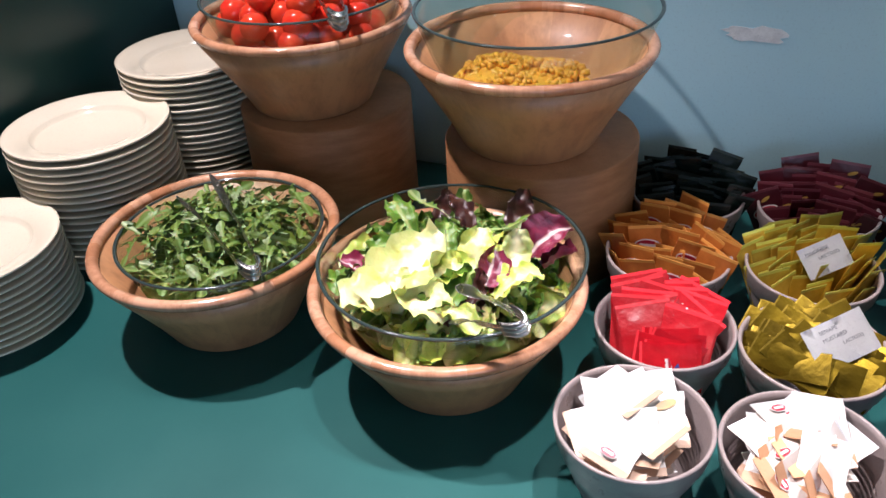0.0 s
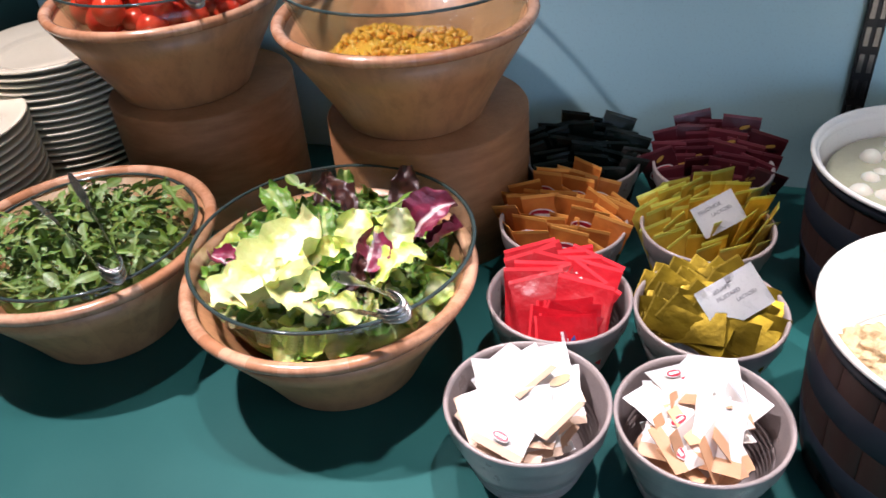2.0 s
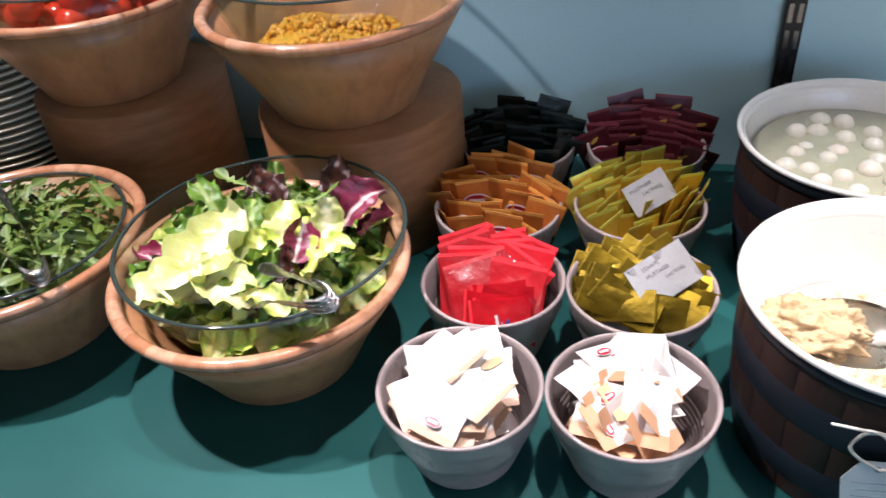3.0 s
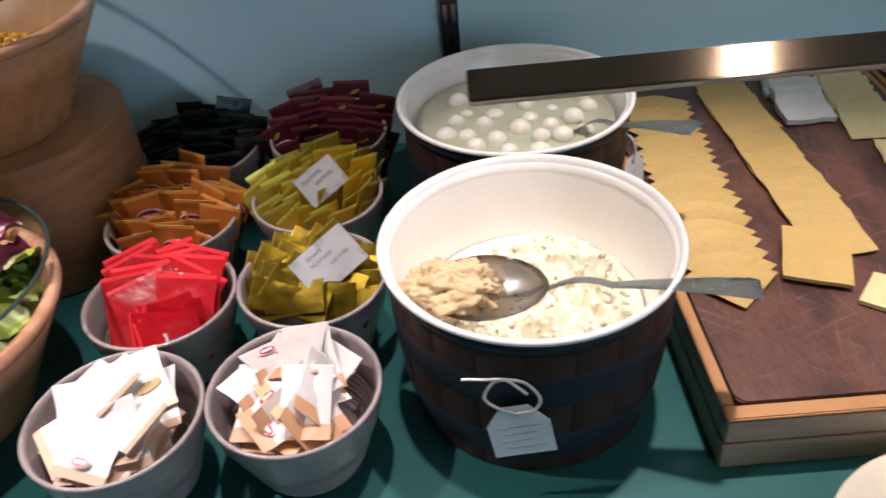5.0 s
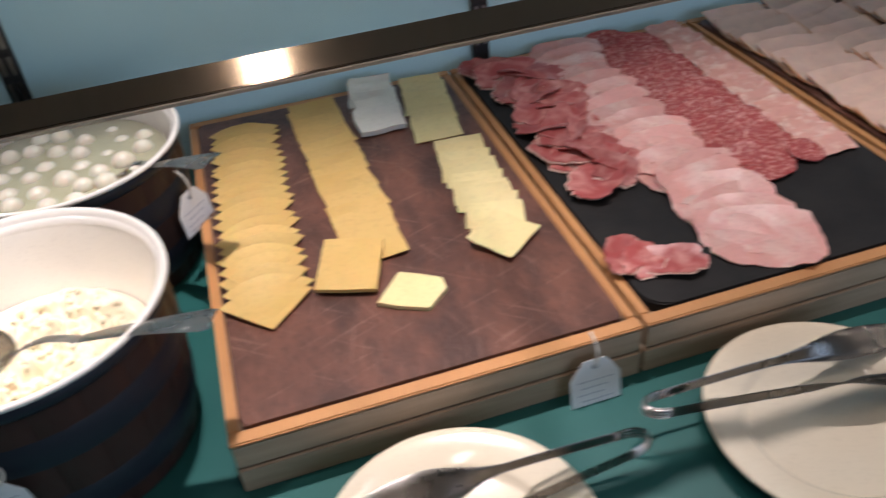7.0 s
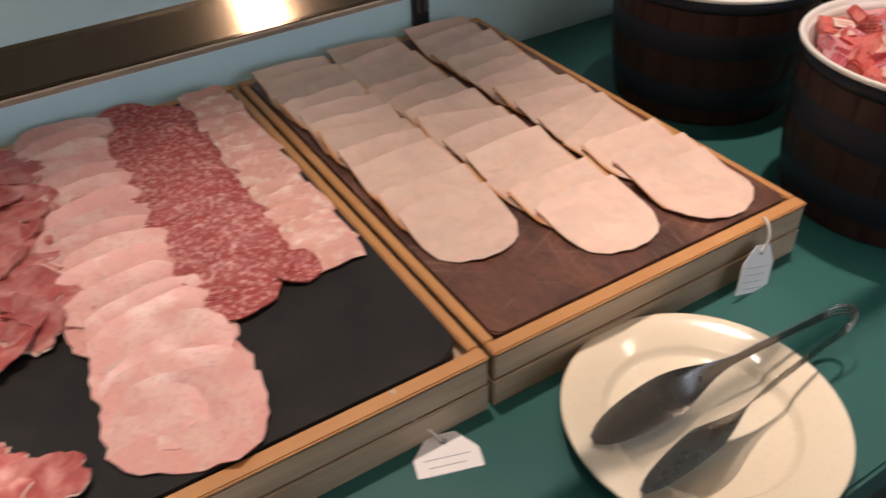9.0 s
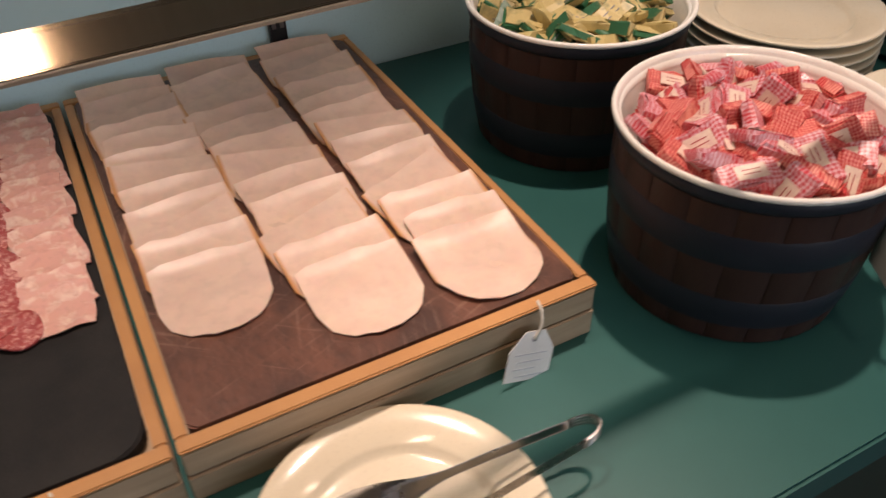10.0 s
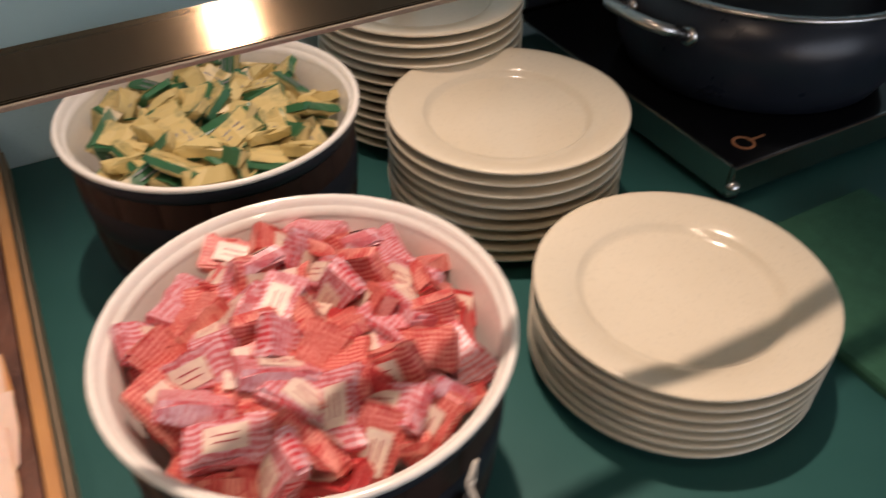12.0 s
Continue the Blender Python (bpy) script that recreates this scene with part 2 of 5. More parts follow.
GLASS_RIM = surface("dark glass lip", (0.03, 0.045, 0.042), (0.04, 0.055, 0.05), rough=0.06, scale=10, bump=0, spec=0.8)
BLACK_GLASS = surface("black hob glass", (0.006, 0.006, 0.007), rough=0.08, scale=10, bump=0)
POT_BLUE = surface("dark enamel", (0.014, 0.019, 0.03), (0.018, 0.024, 0.036), rough=0.3, scale=20, bump=0.05)
HOB_STEEL = surface("mirror steel", (0.48, 0.45, 0.42), (0.42, 0.39, 0.36), rough=0.13, metal=1.0, scale=9, fine=120, bump=0.02)
BLACK_PLASTIC = surface("black plastic", (0.012, 0.012, 0.013), rough=0.4, bump=0.05)


def brushed():
    m, t, b, link = nodes_of("brushed bronze steel")
    co = add(t, "ShaderNodeTexCoord")
    mp = add(t, "ShaderNodeMapping"); mp.inputs["Scale"].default_value = (900, 900, 30)
    n = add(t, "ShaderNodeTexNoise", Scale=1.0, Detail=3.0)
    link(co.outputs["Object"], mp.inputs[0]), link(mp.outputs[0], n.inputs["Vector"])
    link(mix(t, (0.36, 0.275, 0.20), (0.30, 0.23, 0.165), ramp(t, n.outputs[0], 0.3, 0.7)), b.inputs["Base Color"])
    b.inputs["Metallic"].default_value, b.inputs["Roughness"].default_value, b.inputs["Anisotropic"].default_value = 1.0, 0.11, 0.0
    bp = add(t, "ShaderNodeBump", Strength=0.03, Distance=0.0003)
    link(n.outputs[0], bp.inputs["Height"]), link(bp.outputs[0], b.inputs["Normal"])
    return m


BRONZE = brushed()
LIP = surface("beige sealing lip", (0.36, 0.30, 0.23), rough=0.5, scale=30, bump=0.05)


# ---------------------------------------------------------------- mesh helpers
def mesh_of(name, bm, material, smooth=True):
    me = bpy.data.meshes.new(name)
    bmesh.ops.recalc_face_normals(bm, faces=bm.faces)
    bm.to_mesh(me)
    bm.free()
    me.materials.append(material)
    for p in me.polygons:
        p.use_smooth = smooth
    return me


def crisp(bm):
    """Marks the hard edges of a thin part, so that its faces shade flat up to them."""
    bmesh.ops.recalc_face_normals(bm, faces=bm.faces)
    bm.normal_update()
    for e in bm.edges:
        if len(e.link_faces) == 2 and e.calc_face_angle(0) > 0.9:
            e.smooth = False
    return bm


def part(name, bm, material, parent, label="", smooth=True, m=None):
    """Links a bmesh as one mesh object under a thing or a part."""
    ob = new(name, bm if isinstance(bm, bpy.types.Mesh) else mesh_of(name, bm, material, smooth))
    ob.parent = parent
    if m is not None:
        ob.matrix_basis = m
    return tagged(ob, label)


def thing(name, m, label, category, group="", kind=""):
    ob = new(name)
    ob.empty_display_size = 0.02
    ob.matrix_basis = m
    return tagged(ob, label, category, group, kind)


def solid(name, me, m, label, category, group="", kind=""):
    ob = new(name, me)
    ob.matrix_basis = m
    return tagged(ob, label, category, group, kind)


def lathe(profile, segs=48, close=False, wobble=0.0):
    """Turns (radius, height) points about z."""
    bm = bmesh.new()
    rings = []
    for r, z in profile:
        if r < 1e-5:
            rings.append([bm.verts.new((0, 0, z))])
        else:
            rings.append([bm.verts.new((r * (1 + wobble * math.sin(3 * a + 20 * z)) * math.cos(a), r * math.sin(a), z))
                          for a in (2 * math.pi * k / segs for k in range(segs))])
    pairs = list(zip(rings, rings[1:])) + ([(rings[-1], rings[0])] if close else [])
    for lo, hi in pairs:
        for k in range(segs):
            n = (k + 1) % segs
            if len(lo) == 1 and len(hi) == 1:
                continue
            if len(lo) == 1:
                bm.faces.new((lo[0], hi[k], hi[n]))
            elif len(hi) == 1:
                bm.faces.new((lo[k], hi[0], lo[n]))
            else:
                bm.faces.new((lo[k], hi[k], hi[n], lo[n]))
    return bm


def box(x0, x1, y0, y1, z0, z1, bevel=0.0, segments=2):
    bm = bmesh.new()
    bmesh.ops.create_cube(bm, size=1.0, matrix=Matrix.Translation(((x0 + x1) / 2, (y0 + y1) / 2, (z0 + z1) / 2))
                          @ Matrix.Diagonal((x1 - x0, y1 - y0, z1 - z0, 1)))
    if bevel:
        bmesh.ops.bevel(bm, geom=list(bm.edges), offset=bevel, segments=segments, affect="EDGES", clamp_overlap=True)
    return bm


def slab(points, thick, bevel=0.0):
    """A flat plate from an outline in the xy plane, standing on z = 0."""
    bm = bmesh.new()
    lo = [bm.verts.new((x, y, 0)) for x, y in points]
    hi = [bm.verts.new((x, y, thick)) for x, y in points]
    bm.faces.new(lo[::-1])
    top = bm.faces.new(hi)
    n = len(points)
    for k in range(n):
        bm.faces.new((lo[k], lo[(k + 1) % n], hi[(k + 1) % n], hi[k]))
    if bevel:
        bmesh.ops.bevel(bm, geom=list(top.edges), offset=bevel, segments=2, affect="EDGES")
    return bm


def round_rect(w, d, r, n=5):
    pts = []
    for cx, cy, a0 in ((w / 2 - r, d / 2 - r, 0), (-w / 2 + r, d / 2 - r, 90), (-w / 2 + r, -d / 2 + r, 180), (w / 2 - r, -d / 2 + r, 270)):
        for k in range(n + 1):
            a = radians(a0 + 90 * k / n)
            pts.append((cx + r * math.cos(a), cy + r * math.sin(a)))
    return pts


def tube(points, radius, segs=8, close=False):
    """A round cord or wire along points."""
    bm = bmesh.new()
    pts = [Vector(p) for p in points]
    rings = []
    up = Vector((0.13, 0.21, 0.97))
    for i, p in enumerate(pts):
        d = (pts[min(i + 1, len(pts) - 1)] - pts[max(i - 1, 0)]).normalized()
        s = d.cross(up).normalized()
        u = s.cross(d)
        r = radius[i] if isinstance(radius, (list, tuple)) else radius
        rings.append([bm.verts.new(p + r * (math.cos(a) * s + math.sin(a) * u)) for a in (2 * math.pi * k / segs for k in range(segs))])
    for lo, hi in list(zip(rings, rings[1:])) + ([(rings[-1], rings[0])] if close else []):
        for k in range(segs):
            bm.faces.new((lo[k], lo[(k + 1) % segs], hi[(k + 1) % segs], hi[k]))
    if not close:
        bm.faces.new(rings[0][::-1]), bm.faces.new(rings[-1])
    return bm


def sheet(nu, nv, place, thick=0.0):
    """A curved sheet: place(u, v) -> point, u and v from 0 to 1; thick adds a second skin below."""
    bm = bmesh.new()
    g = [[bm.verts.new(place(i / nu, j / nv)) for j in range(nv + 1)] for i in range(nu + 1)]
    for i in range(nu):
        for j in range(nv):
            bm.faces.new((g[i][j], g[i + 1][j], g[i + 1][j + 1], g[i][j + 1]))
    if thick:
        bmesh.ops.solidify(bm, geom=list(bm.faces), thickness=thick)
    return bm


def smooth_curve(points, n=8):
    """Catmull-Rom points through a few way points."""
    p = [Vector(q) for q in points]
    p = [2 * p[0] - p[1]] + p + [2 * p[-1] - p[-2]]
    out = []
    for i in range(1, len(p) - 2):
        for k in range(n):
            t = k / n
            a, b, c, d = p[i - 1:i + 3]
            out.append(0.5 * (2 * b + (c - a) * t + (2 * a - 5 * b + 4 * c - d) * t * t + (3 * b - a - 3 * c + d) * t ** 3))
    return out + [p[-2]]


# ---------------------------------------------------------------- structure
def wall(name, x0, x1, y0, y1, z0, z1, material, label):
    return solid(name, mesh_of(name, box(x0, x1, y0, y1, z0, z1), material, False), Matrix(), label, "wall", kind="structure")


wall("wall_back", LEFT_X - 0.12, RIGHT_X + 0.12, WALL_Y, WALL_Y + 0.12, 0, CEIL, BLUE_WALL, "pale blue painted wall behind the counter")
wall("wall_left", LEFT_X - 0.12, LEFT_X, ROOM_Y, WALL_Y - 0.002, 0, CEIL, GREEN_WALL, "dark green panelled side wall beside the plates")
wall("wall_right", RIGHT_X, RIGHT_X + 0.12, ROOM_Y, WALL_Y - 0.002, 0, CEIL, PLASTER, "plain off-white plaster wall")
for name, x0, x1, z0, z1 in (("wall_front", LEFT_X, 0.4, 0, CEIL), ("wall_front_right", 3.4, RIGHT_X, 0, CEIL), ("wall_front_sill", 0.4, 3.4, 0, 0.85), ("wall_front_head", 0.4, 3.4, 2.45, CEIL)):
    wall(name, x0, x1, ROOM_Y - 0.15, ROOM_Y, z0, z1, PLASTER, "plain off-white plaster wall with a wide window")
solid("floor", mesh_of("floor", box(LEFT_X - 0.12, RIGHT_X + 0.12, ROOM_Y - 0.15, WALL_Y + 0.12, -0.1, 0), FLOOR_MAT, False), Matrix(), "brown boarded floor of the dining room", "floor", kind="structure")
solid("ceiling", mesh_of("ceiling", box(LEFT_X - 0.12, RIGHT_X + 0.12, ROOM_Y - 0.15, WALL_Y + 0.12, CEIL, CEIL + 0.1), PLASTER, False), Matrix(), "plain off-white plaster ceiling", "ceiling", kind="structure")

counter = thing("buffet_counter", Matrix(), "long dark green laminate buffet counter along the wall", "counter")
part("worktop", box(LEFT_X + 0.003, 3.4, 0.405, WALL_Y - 0.003, TOP - 0.04, TOP, 0.003), GREEN_TOP, counter, smooth=False)
part("base", box(LEFT_X + 0.003, 3.38, 0.46, WALL_Y - 0.003, 0.0, TOP - 0.04), GREEN_WALL, counter, smooth=False)


# ---------------------------------------------------------------- wall rails and the guard rail
def slotted_rail():
    rail = thing("wall_rail", pose(0.325, WALL_Y, 1.0), "black slotted shelving rail fixed to the blue wall", "wall rail", "rails on the wall")
    part("channel", box(-0.011, 0.011, -0.010, -0.001, -0.03, 1.1, 0.001), BLACK_PLASTIC, rail, smooth=False)
    slot = mesh_of("slot", box(-0.0025, 0.0025, -0.0112, -0.0098, -0.011, 0.011), DARK_STEEL, False)
    for k in range(22):
        for sx in (-0.0052, 0.0052):
            part("slot", slot, None, rail, m=pose(sx, 0, 0.01 + 0.032 * k))
    return rail


rail = slotted_rail()
for x in (0.903, 1.481, 2.06):
    copy_thing(rail, pose(x, WALL_Y, 0.985))


def guard(x0, x1, y, z, rise, face):
    """One length of the food guard; rise is its slope along the counter, face the height of the bronze face."""
    g = thing("sneeze_guard", pose(x0, y, z, -45, -math.degrees(math.atan(rise)), 0), "brushed bronze steel rail holding an upright glass screen", "food guard", "guards over the counter")
    w = x1 - x0
    part("rail", box(0, w, 0.0, 0.010, 0.0, face, 0.0006), BRONZE, g, "brushed bronze-coloured steel rail", smooth=False)
    part("lip", box(0, w, 0.001, 0.006, -0.0014, -0.0004, 0.0003), LIP, g, "pale beige lower lip", smooth=False)
    upright = pose(0, 0.0, 0.0, 45, 0, 0)
    pane = part("glass_pane", box(0, w, 0.011, 0.015, 0.012, 0.36), PANE_GLASS, g, "clear glass screen", smooth=False, m=upright)
    pane.visible_shadow = False
    for x in (0.05, w - 0.05):
        part("clamp", box(x - 0.012, x + 0.012, 0.006, 0.020, 0.345, 0.372, 0.002), DARK_STEEL, g, smooth=False, m=upright)
        part("bracket", box(x - 0.008, x + 0.008, 0.0202, WALL_Y - y - 0.002, 0.352, 0.368, 0.002), DARK_STEEL, g, smooth=False, m=upright)


guard(0.321, 0.9062, 0.579, 1.2512, 0.006, 0.0160)
guard(0.9070, 2.42, 0.581, 1.2475, 0.0155, 0.0190)

# ---------------------------------------------------------------- plates
PLATE = [(0.0, 0.004), (0.62, 0.004), (0.66, 0.0), (0.70, 0.0012), (0.73, 0.0085), (0.97, 0.0165), (1.0, 0.0185), (1.003, 0.0205), (0.985, 0.0212), (0.94, 0.0204), (0.715, 0.0140), (0.69, 0.0118), (0.665, 0.0078), (0.63, 0.0064), (0.0, 0.006)]


def plate_mesh(radius):
    return mesh_of("plate", lathe([(r * radius, z) for r, z in PLATE], 64), PORCELAIN)


PLATE_S, PLATE_L = plate_mesh(0.104), plate_mesh(0.115)


def plate_stack(x, y, top, radius, step, me, group, label, lean=(0, 0)):
    count = max(1, round((top - TOP - 0.0212) / step) + 1)
    for k in range(count):
        z = TOP + k * (top - TOP - 0.0212) / max(1, count - 1)
        solid("plate", me, pose(x + lean[0] * k + random.uniform(-1, 1) * 0.0009, y + lean[1] * k + random.uniform(-1, 1) * 0.0009, z + 0.0002, 0, 0, random.uniform(0, 360)), label, "plate", group)


CREAM = "round cream porcelain side plate in a tall stack"
plate_stack(-0.713, 0.812, 1.079, 0.104, 0.0098, PLATE_S, "plates in the middle stack", CREAM)
plate_stack(-0.682, 0.998, 1.113, 0.104, 0.0098, PLATE_S, "plates in the back stack", CREAM)
plate_stack(-0.732, 0.612, 1.015, 0.104, 0.0098, PLATE_S, "plates in the front stack", CREAM)
WHITE = "round cream porcelain plate in a low stack"
plate_stack(2.019, 0.597, 0.985, 0.115, 0.0115, PLATE_L, "plates in the low stack", WHITE)
plate_stack(2.011, 0.843, 1.017, 0.113, 0.0115, PLATE_L, "plates in the taller stack", WHITE)
plate_stack(2.02, 1.043, 1.055, 0.105, 0.0115, PLATE_L, "plates in the wall stack", WHITE)
for x, y in ((0.646, 0.489), (0.964, 0.493), (1.335, 0.503)):
    solid("plate", PLATE_S, pose(x, y, TOP + 0.0002), "round cream porcelain plate with serving tongs on it", "plate", "plates for the tongs")


# ---------------------------------------------------------------- wooden bowls, logs, glass bowls
def wooden_bowl(x, y, z, h=0.120, rim=0.1425, base=0.080, label=""):
    b = thing("wooden_bowl", pose(x, y, z, 0, 0, random.uniform(0, 360)), label, "bowl", "wooden bowls")
    part("body", lathe([(0, 0), (base - 0.004, 0), (base, 0.003), (base + 0.25 * (rim - base), 0.034), (base + 0.6 * (rim - base), 0.072), (rim - 0.0022, h - 0.011), (rim - 0.013, h - 0.011), (base + 0.5 * (rim - base) - 0.012, 0.066), (base - 0.006, 0.018), (0, 0.014)], 72), BOWL_WOOD, b)
    part("rim", lathe([(rim - 0.0024, h - 0.0112), (rim - 0.0004, h - 0.0075), (rim, h - 0.004), (rim - 0.0022, h - 0.001), (rim - 0.006, h), (rim - 0.0105, h - 0.0012), (rim - 0.0132, h - 0.005), (rim - 0.0136, h - 0.0112)], 72, True), RIM_WOOD, b, "oiled reddish wooden rim")
    return b


def glass_bowl(x, y, z0, z1, rim, label, tilt=0):
    b = thing("glass_bowl", pose(x, y, z0, tilt, 0, 0), label, "bowl", "glass bowls")
    h = z1 - z0
    outer = [(0, 0), (0.45 * rim, 0), (0.62 * rim, 0.12 * h), (0.86 * rim, 0.6 * h), (rim, h)]
    inner = [(rim - 0.0035, h), (0.86 * rim - 0.0035, 0.6 * h), (0.62 * rim - 0.003, 0.12 * h + 0.003), (0.43 * rim, 0.004), (0, 0.004)]
    g = part("shell", lathe(outer + inner, 64), GLASS, b, "clear glass shell")
    g.visible_shadow = False
    part("lip", lathe([(rim - 0.0038, h - 0.0006), (rim - 0.002, h + 0.0012), (rim + 0.0006, h + 0.0004), (rim + 0.0004, h - 0.0012), (rim - 0.002, h - 0.0018)], 64, True), GLASS_RIM, b, "dark shining glass lip")
    return b


wooden_bowl(-0.174, 0.729, TOP, label="light wooden salad bowl standing on the green counter")
wooden_bowl(-0.462, 0.728, TOP, label="light wooden bowl of rocket on the green counter")
for x, y, what in ((-0.169, 0.983, "sweetcorn"), (-0.490, 1.008, "cherry tomatoes")):
    log = thing("wooden_log", pose(x + 0.012, y + 0.012, TOP, 0, 0, random.uniform(0, 90)), "turned round wooden block carrying a bowl of " + what, "pedestal", "round wooden blocks")
    part("block", lathe([(0, 0), (0.117, 0), (0.119, 0.003), (0.119, 0.157), (0.117, 0.160), (0, 0.160)], 64), LOG_WOOD, log)
    wooden_bowl(x, y, TOP + 0.1602, 0.122, 0.1455, 0.082, "light wooden bowl of %s on a wooden block" % what)
glass_bowl(-0.173, 0.742, TOP + 0.032, 1.043, 0.137, "clear glass bowl of mixed leaves inside a wooden bowl")
glass_bowl(-0.448, 0.722, TOP + 0.030, 1.027, 0.116, "clear glass bowl of rocket inside a wooden bowl")
glass_bowl(-0.166, 0.996, TOP + 0.185, 1.217, 0.141, "clear glass bowl of sweetcorn inside a wooden bowl")
glass_bowl(-0.487, 1.012, TOP + 0.185, 1.206, 0.132, "clear glass bowl of cherry tomatoes inside a wooden bowl")


# ---------------------------------------------------------------- stoneware bowls
def stone_bowl():
    b = thing("sachet_bowl", Matrix(), "small mauve-grey ribbed stoneware bowl full of sachets", "bowl", "bowls of sachets")
    prof = [(0, 0), (0.036, 0), (0.040, 0.002)]
    for k in range(9):                                      # turned grooves up the side
        z = 0.006 + k * 0.0055
        r = 0.042 + 0.0245 * (z / 0.085) ** 0.75
        prof += [(r, z), (r + 0.0011, z + 0.002), (r, z + 0.004)]
    prof += [(0.0665, 0.066), (0.0685, 0.0825), (0.0688, 0.0845), (0.0675, 0.0858), (0.0655, 0.085), (0.0642, 0.08), (0.061, 0.05), (0.048, 0.016), (0.03, 0.008), (0, 0.007)]
    part("body", lathe(prof, 56), GREY_GLAZE, b)
    return b


BOWLS = {"white": (0.038, 0.635), "sugar": (0.175, 0.649), "red": (0.040, 0.772), "mustard": (0.177, 0.782), "orange": (0.022, 0.897), "mayo": (0.170, 0.918), "black": (0.022, 1.035), "purple": (0.172, 1.045)}
first = stone_bowl()
for k, (x, y) in enumerate(BOWLS.values()):
    if k == 0:
        first.matrix_basis = pose(x, y, TOP)
    else:
        copy_thing(first, pose(x, y, TOP, 0, 0, 40 * k))


# ---------------------------------------------------------------- barrels
def barrel():
    b = thing("barrel_bowl", Matrix(), "barrel-shaped brown and black ceramic tub with a white lining", "bowl", "barrel tubs")
    H = 0.146

    def rad(z):
        return 0.1075 + 0.0115 * math.sin(math.pi / 2 * min(1, 1.3 * z / H))
    part("body", lathe([(rad(H * k / 16) - 0.0006, 0.001 + H * k / 16) for k in range(17)] + [(rad(H) - 0.004, H + 0.0005), (0.103, 0.002)], 64, True), STAVE_BROWN, b, "dark brown painted body")
    bm = bmesh.new()
    half = math.pi / 20 - 0.002
    grid = [[bm.verts.new(((rad(H * j / 12) + e) * math.cos(a), (rad(H * j / 12) + e) * math.sin(a), 0.002 + (H - 0.004) * j / 12)) for j in range(13)]
            for a, e in ((-half, -0.0002), (-half + 0.008, 0.0005), (0.0, 0.0006), (half - 0.008, 0.0005), (half, -0.0002))]
    for i in range(4):
        for j in range(12):
            bm.faces.new((grid[i][j], grid[i + 1][j], grid[i + 1][j + 1], grid[i][j + 1]))
    stave = mesh_of("stave", bm, STAVE_BROWN)
    for k in range(20):
        part("stave", stave, None, b, m=pose(0, 0, 0, 0, 0, 18 * k))
    part("bottom", lathe([(0, 0), (0.106, 0), (0.107, 0.004), (0, 0.004)], 40), STAVE_BROWN, b)
    for z0, z1 in ((0.022, 0.054), (0.090, 0.120)):
        part("hoop", lathe([(rad(z0) + 0.0004, z0), (rad(z0) + 0.0010, z0 + 0.001), (rad((z0 + z1) / 2) + 0.0011, (z0 + z1) / 2), (rad(z1) + 0.0010, z1 - 0.001), (rad(z1) + 0.0004, z1)], 56), HOOP_BLACK, b, "blue-black painted band")
    part("collar", lathe([(0.1165, H - 0.001), (rad(H) + 0.001, H - 0.001), (0.1225, H + 0.003), (0.1232, H + 0.006), (0.1228, H + 0.0105), (0.121, H + 0.0118), (0.1172, H + 0.0118)], 56, True), HOOP_BLACK, b, "glossy black collar")
    part("lining", lathe([(0.1168, H + 0.0121), (0.1235, H + 0.0122), (0.1256, H + 0.0138), (0.1258, H + 0.0160), (0.1245, H + 0.0178), (0.1232, H + 0.0181), (0.1216, H + 0.0174), (0.1198, H + 0.0145), (0.1172, H + 0.008), (0.1125, H - 0.008), (0.1068, H - 0.03), (0.0965, H - 0.062), (0.083, H - 0.088), (0.06, H - 0.106), (0, H - 0.112), (0, H - 0.116), (0.062, H - 0.110), (0.089, H - 0.091), (0.102, H - 0.064), (0.1108, H - 0.031), (0.1148, H - 0.008), (0.1160, H + 0.004)], 64, True), WHITE_GLAZE, b, "white glazed lining")
    return b


TUBS = {"ricotta": (0.367, 0.718), "mozzarella": (0.383, 0.968), "red": (1.730, 0.618), "green": (1.751, 0.903)}
tub = barrel()
for k, (x, y) in enumerate(TUBS.values()):
    if k == 0:
        tub.matrix_basis = pose(x, y, TOP)
    else:
        copy_thing(tub, pose(x, y, TOP, 0, 0, 33 * k) @ Matrix.Diagonal(((0.98, 0.98, 0.95, 1), (0.982, 0.982, 1.02, 1), (1.0, 1.0, 0.985, 1))[k - 1]))
tub.matrix_basis = tub.matrix_basis @ Matrix.Diagonal((0.956, 0.956, 0.98, 1.0))      # the ricotta tub is a little narrower


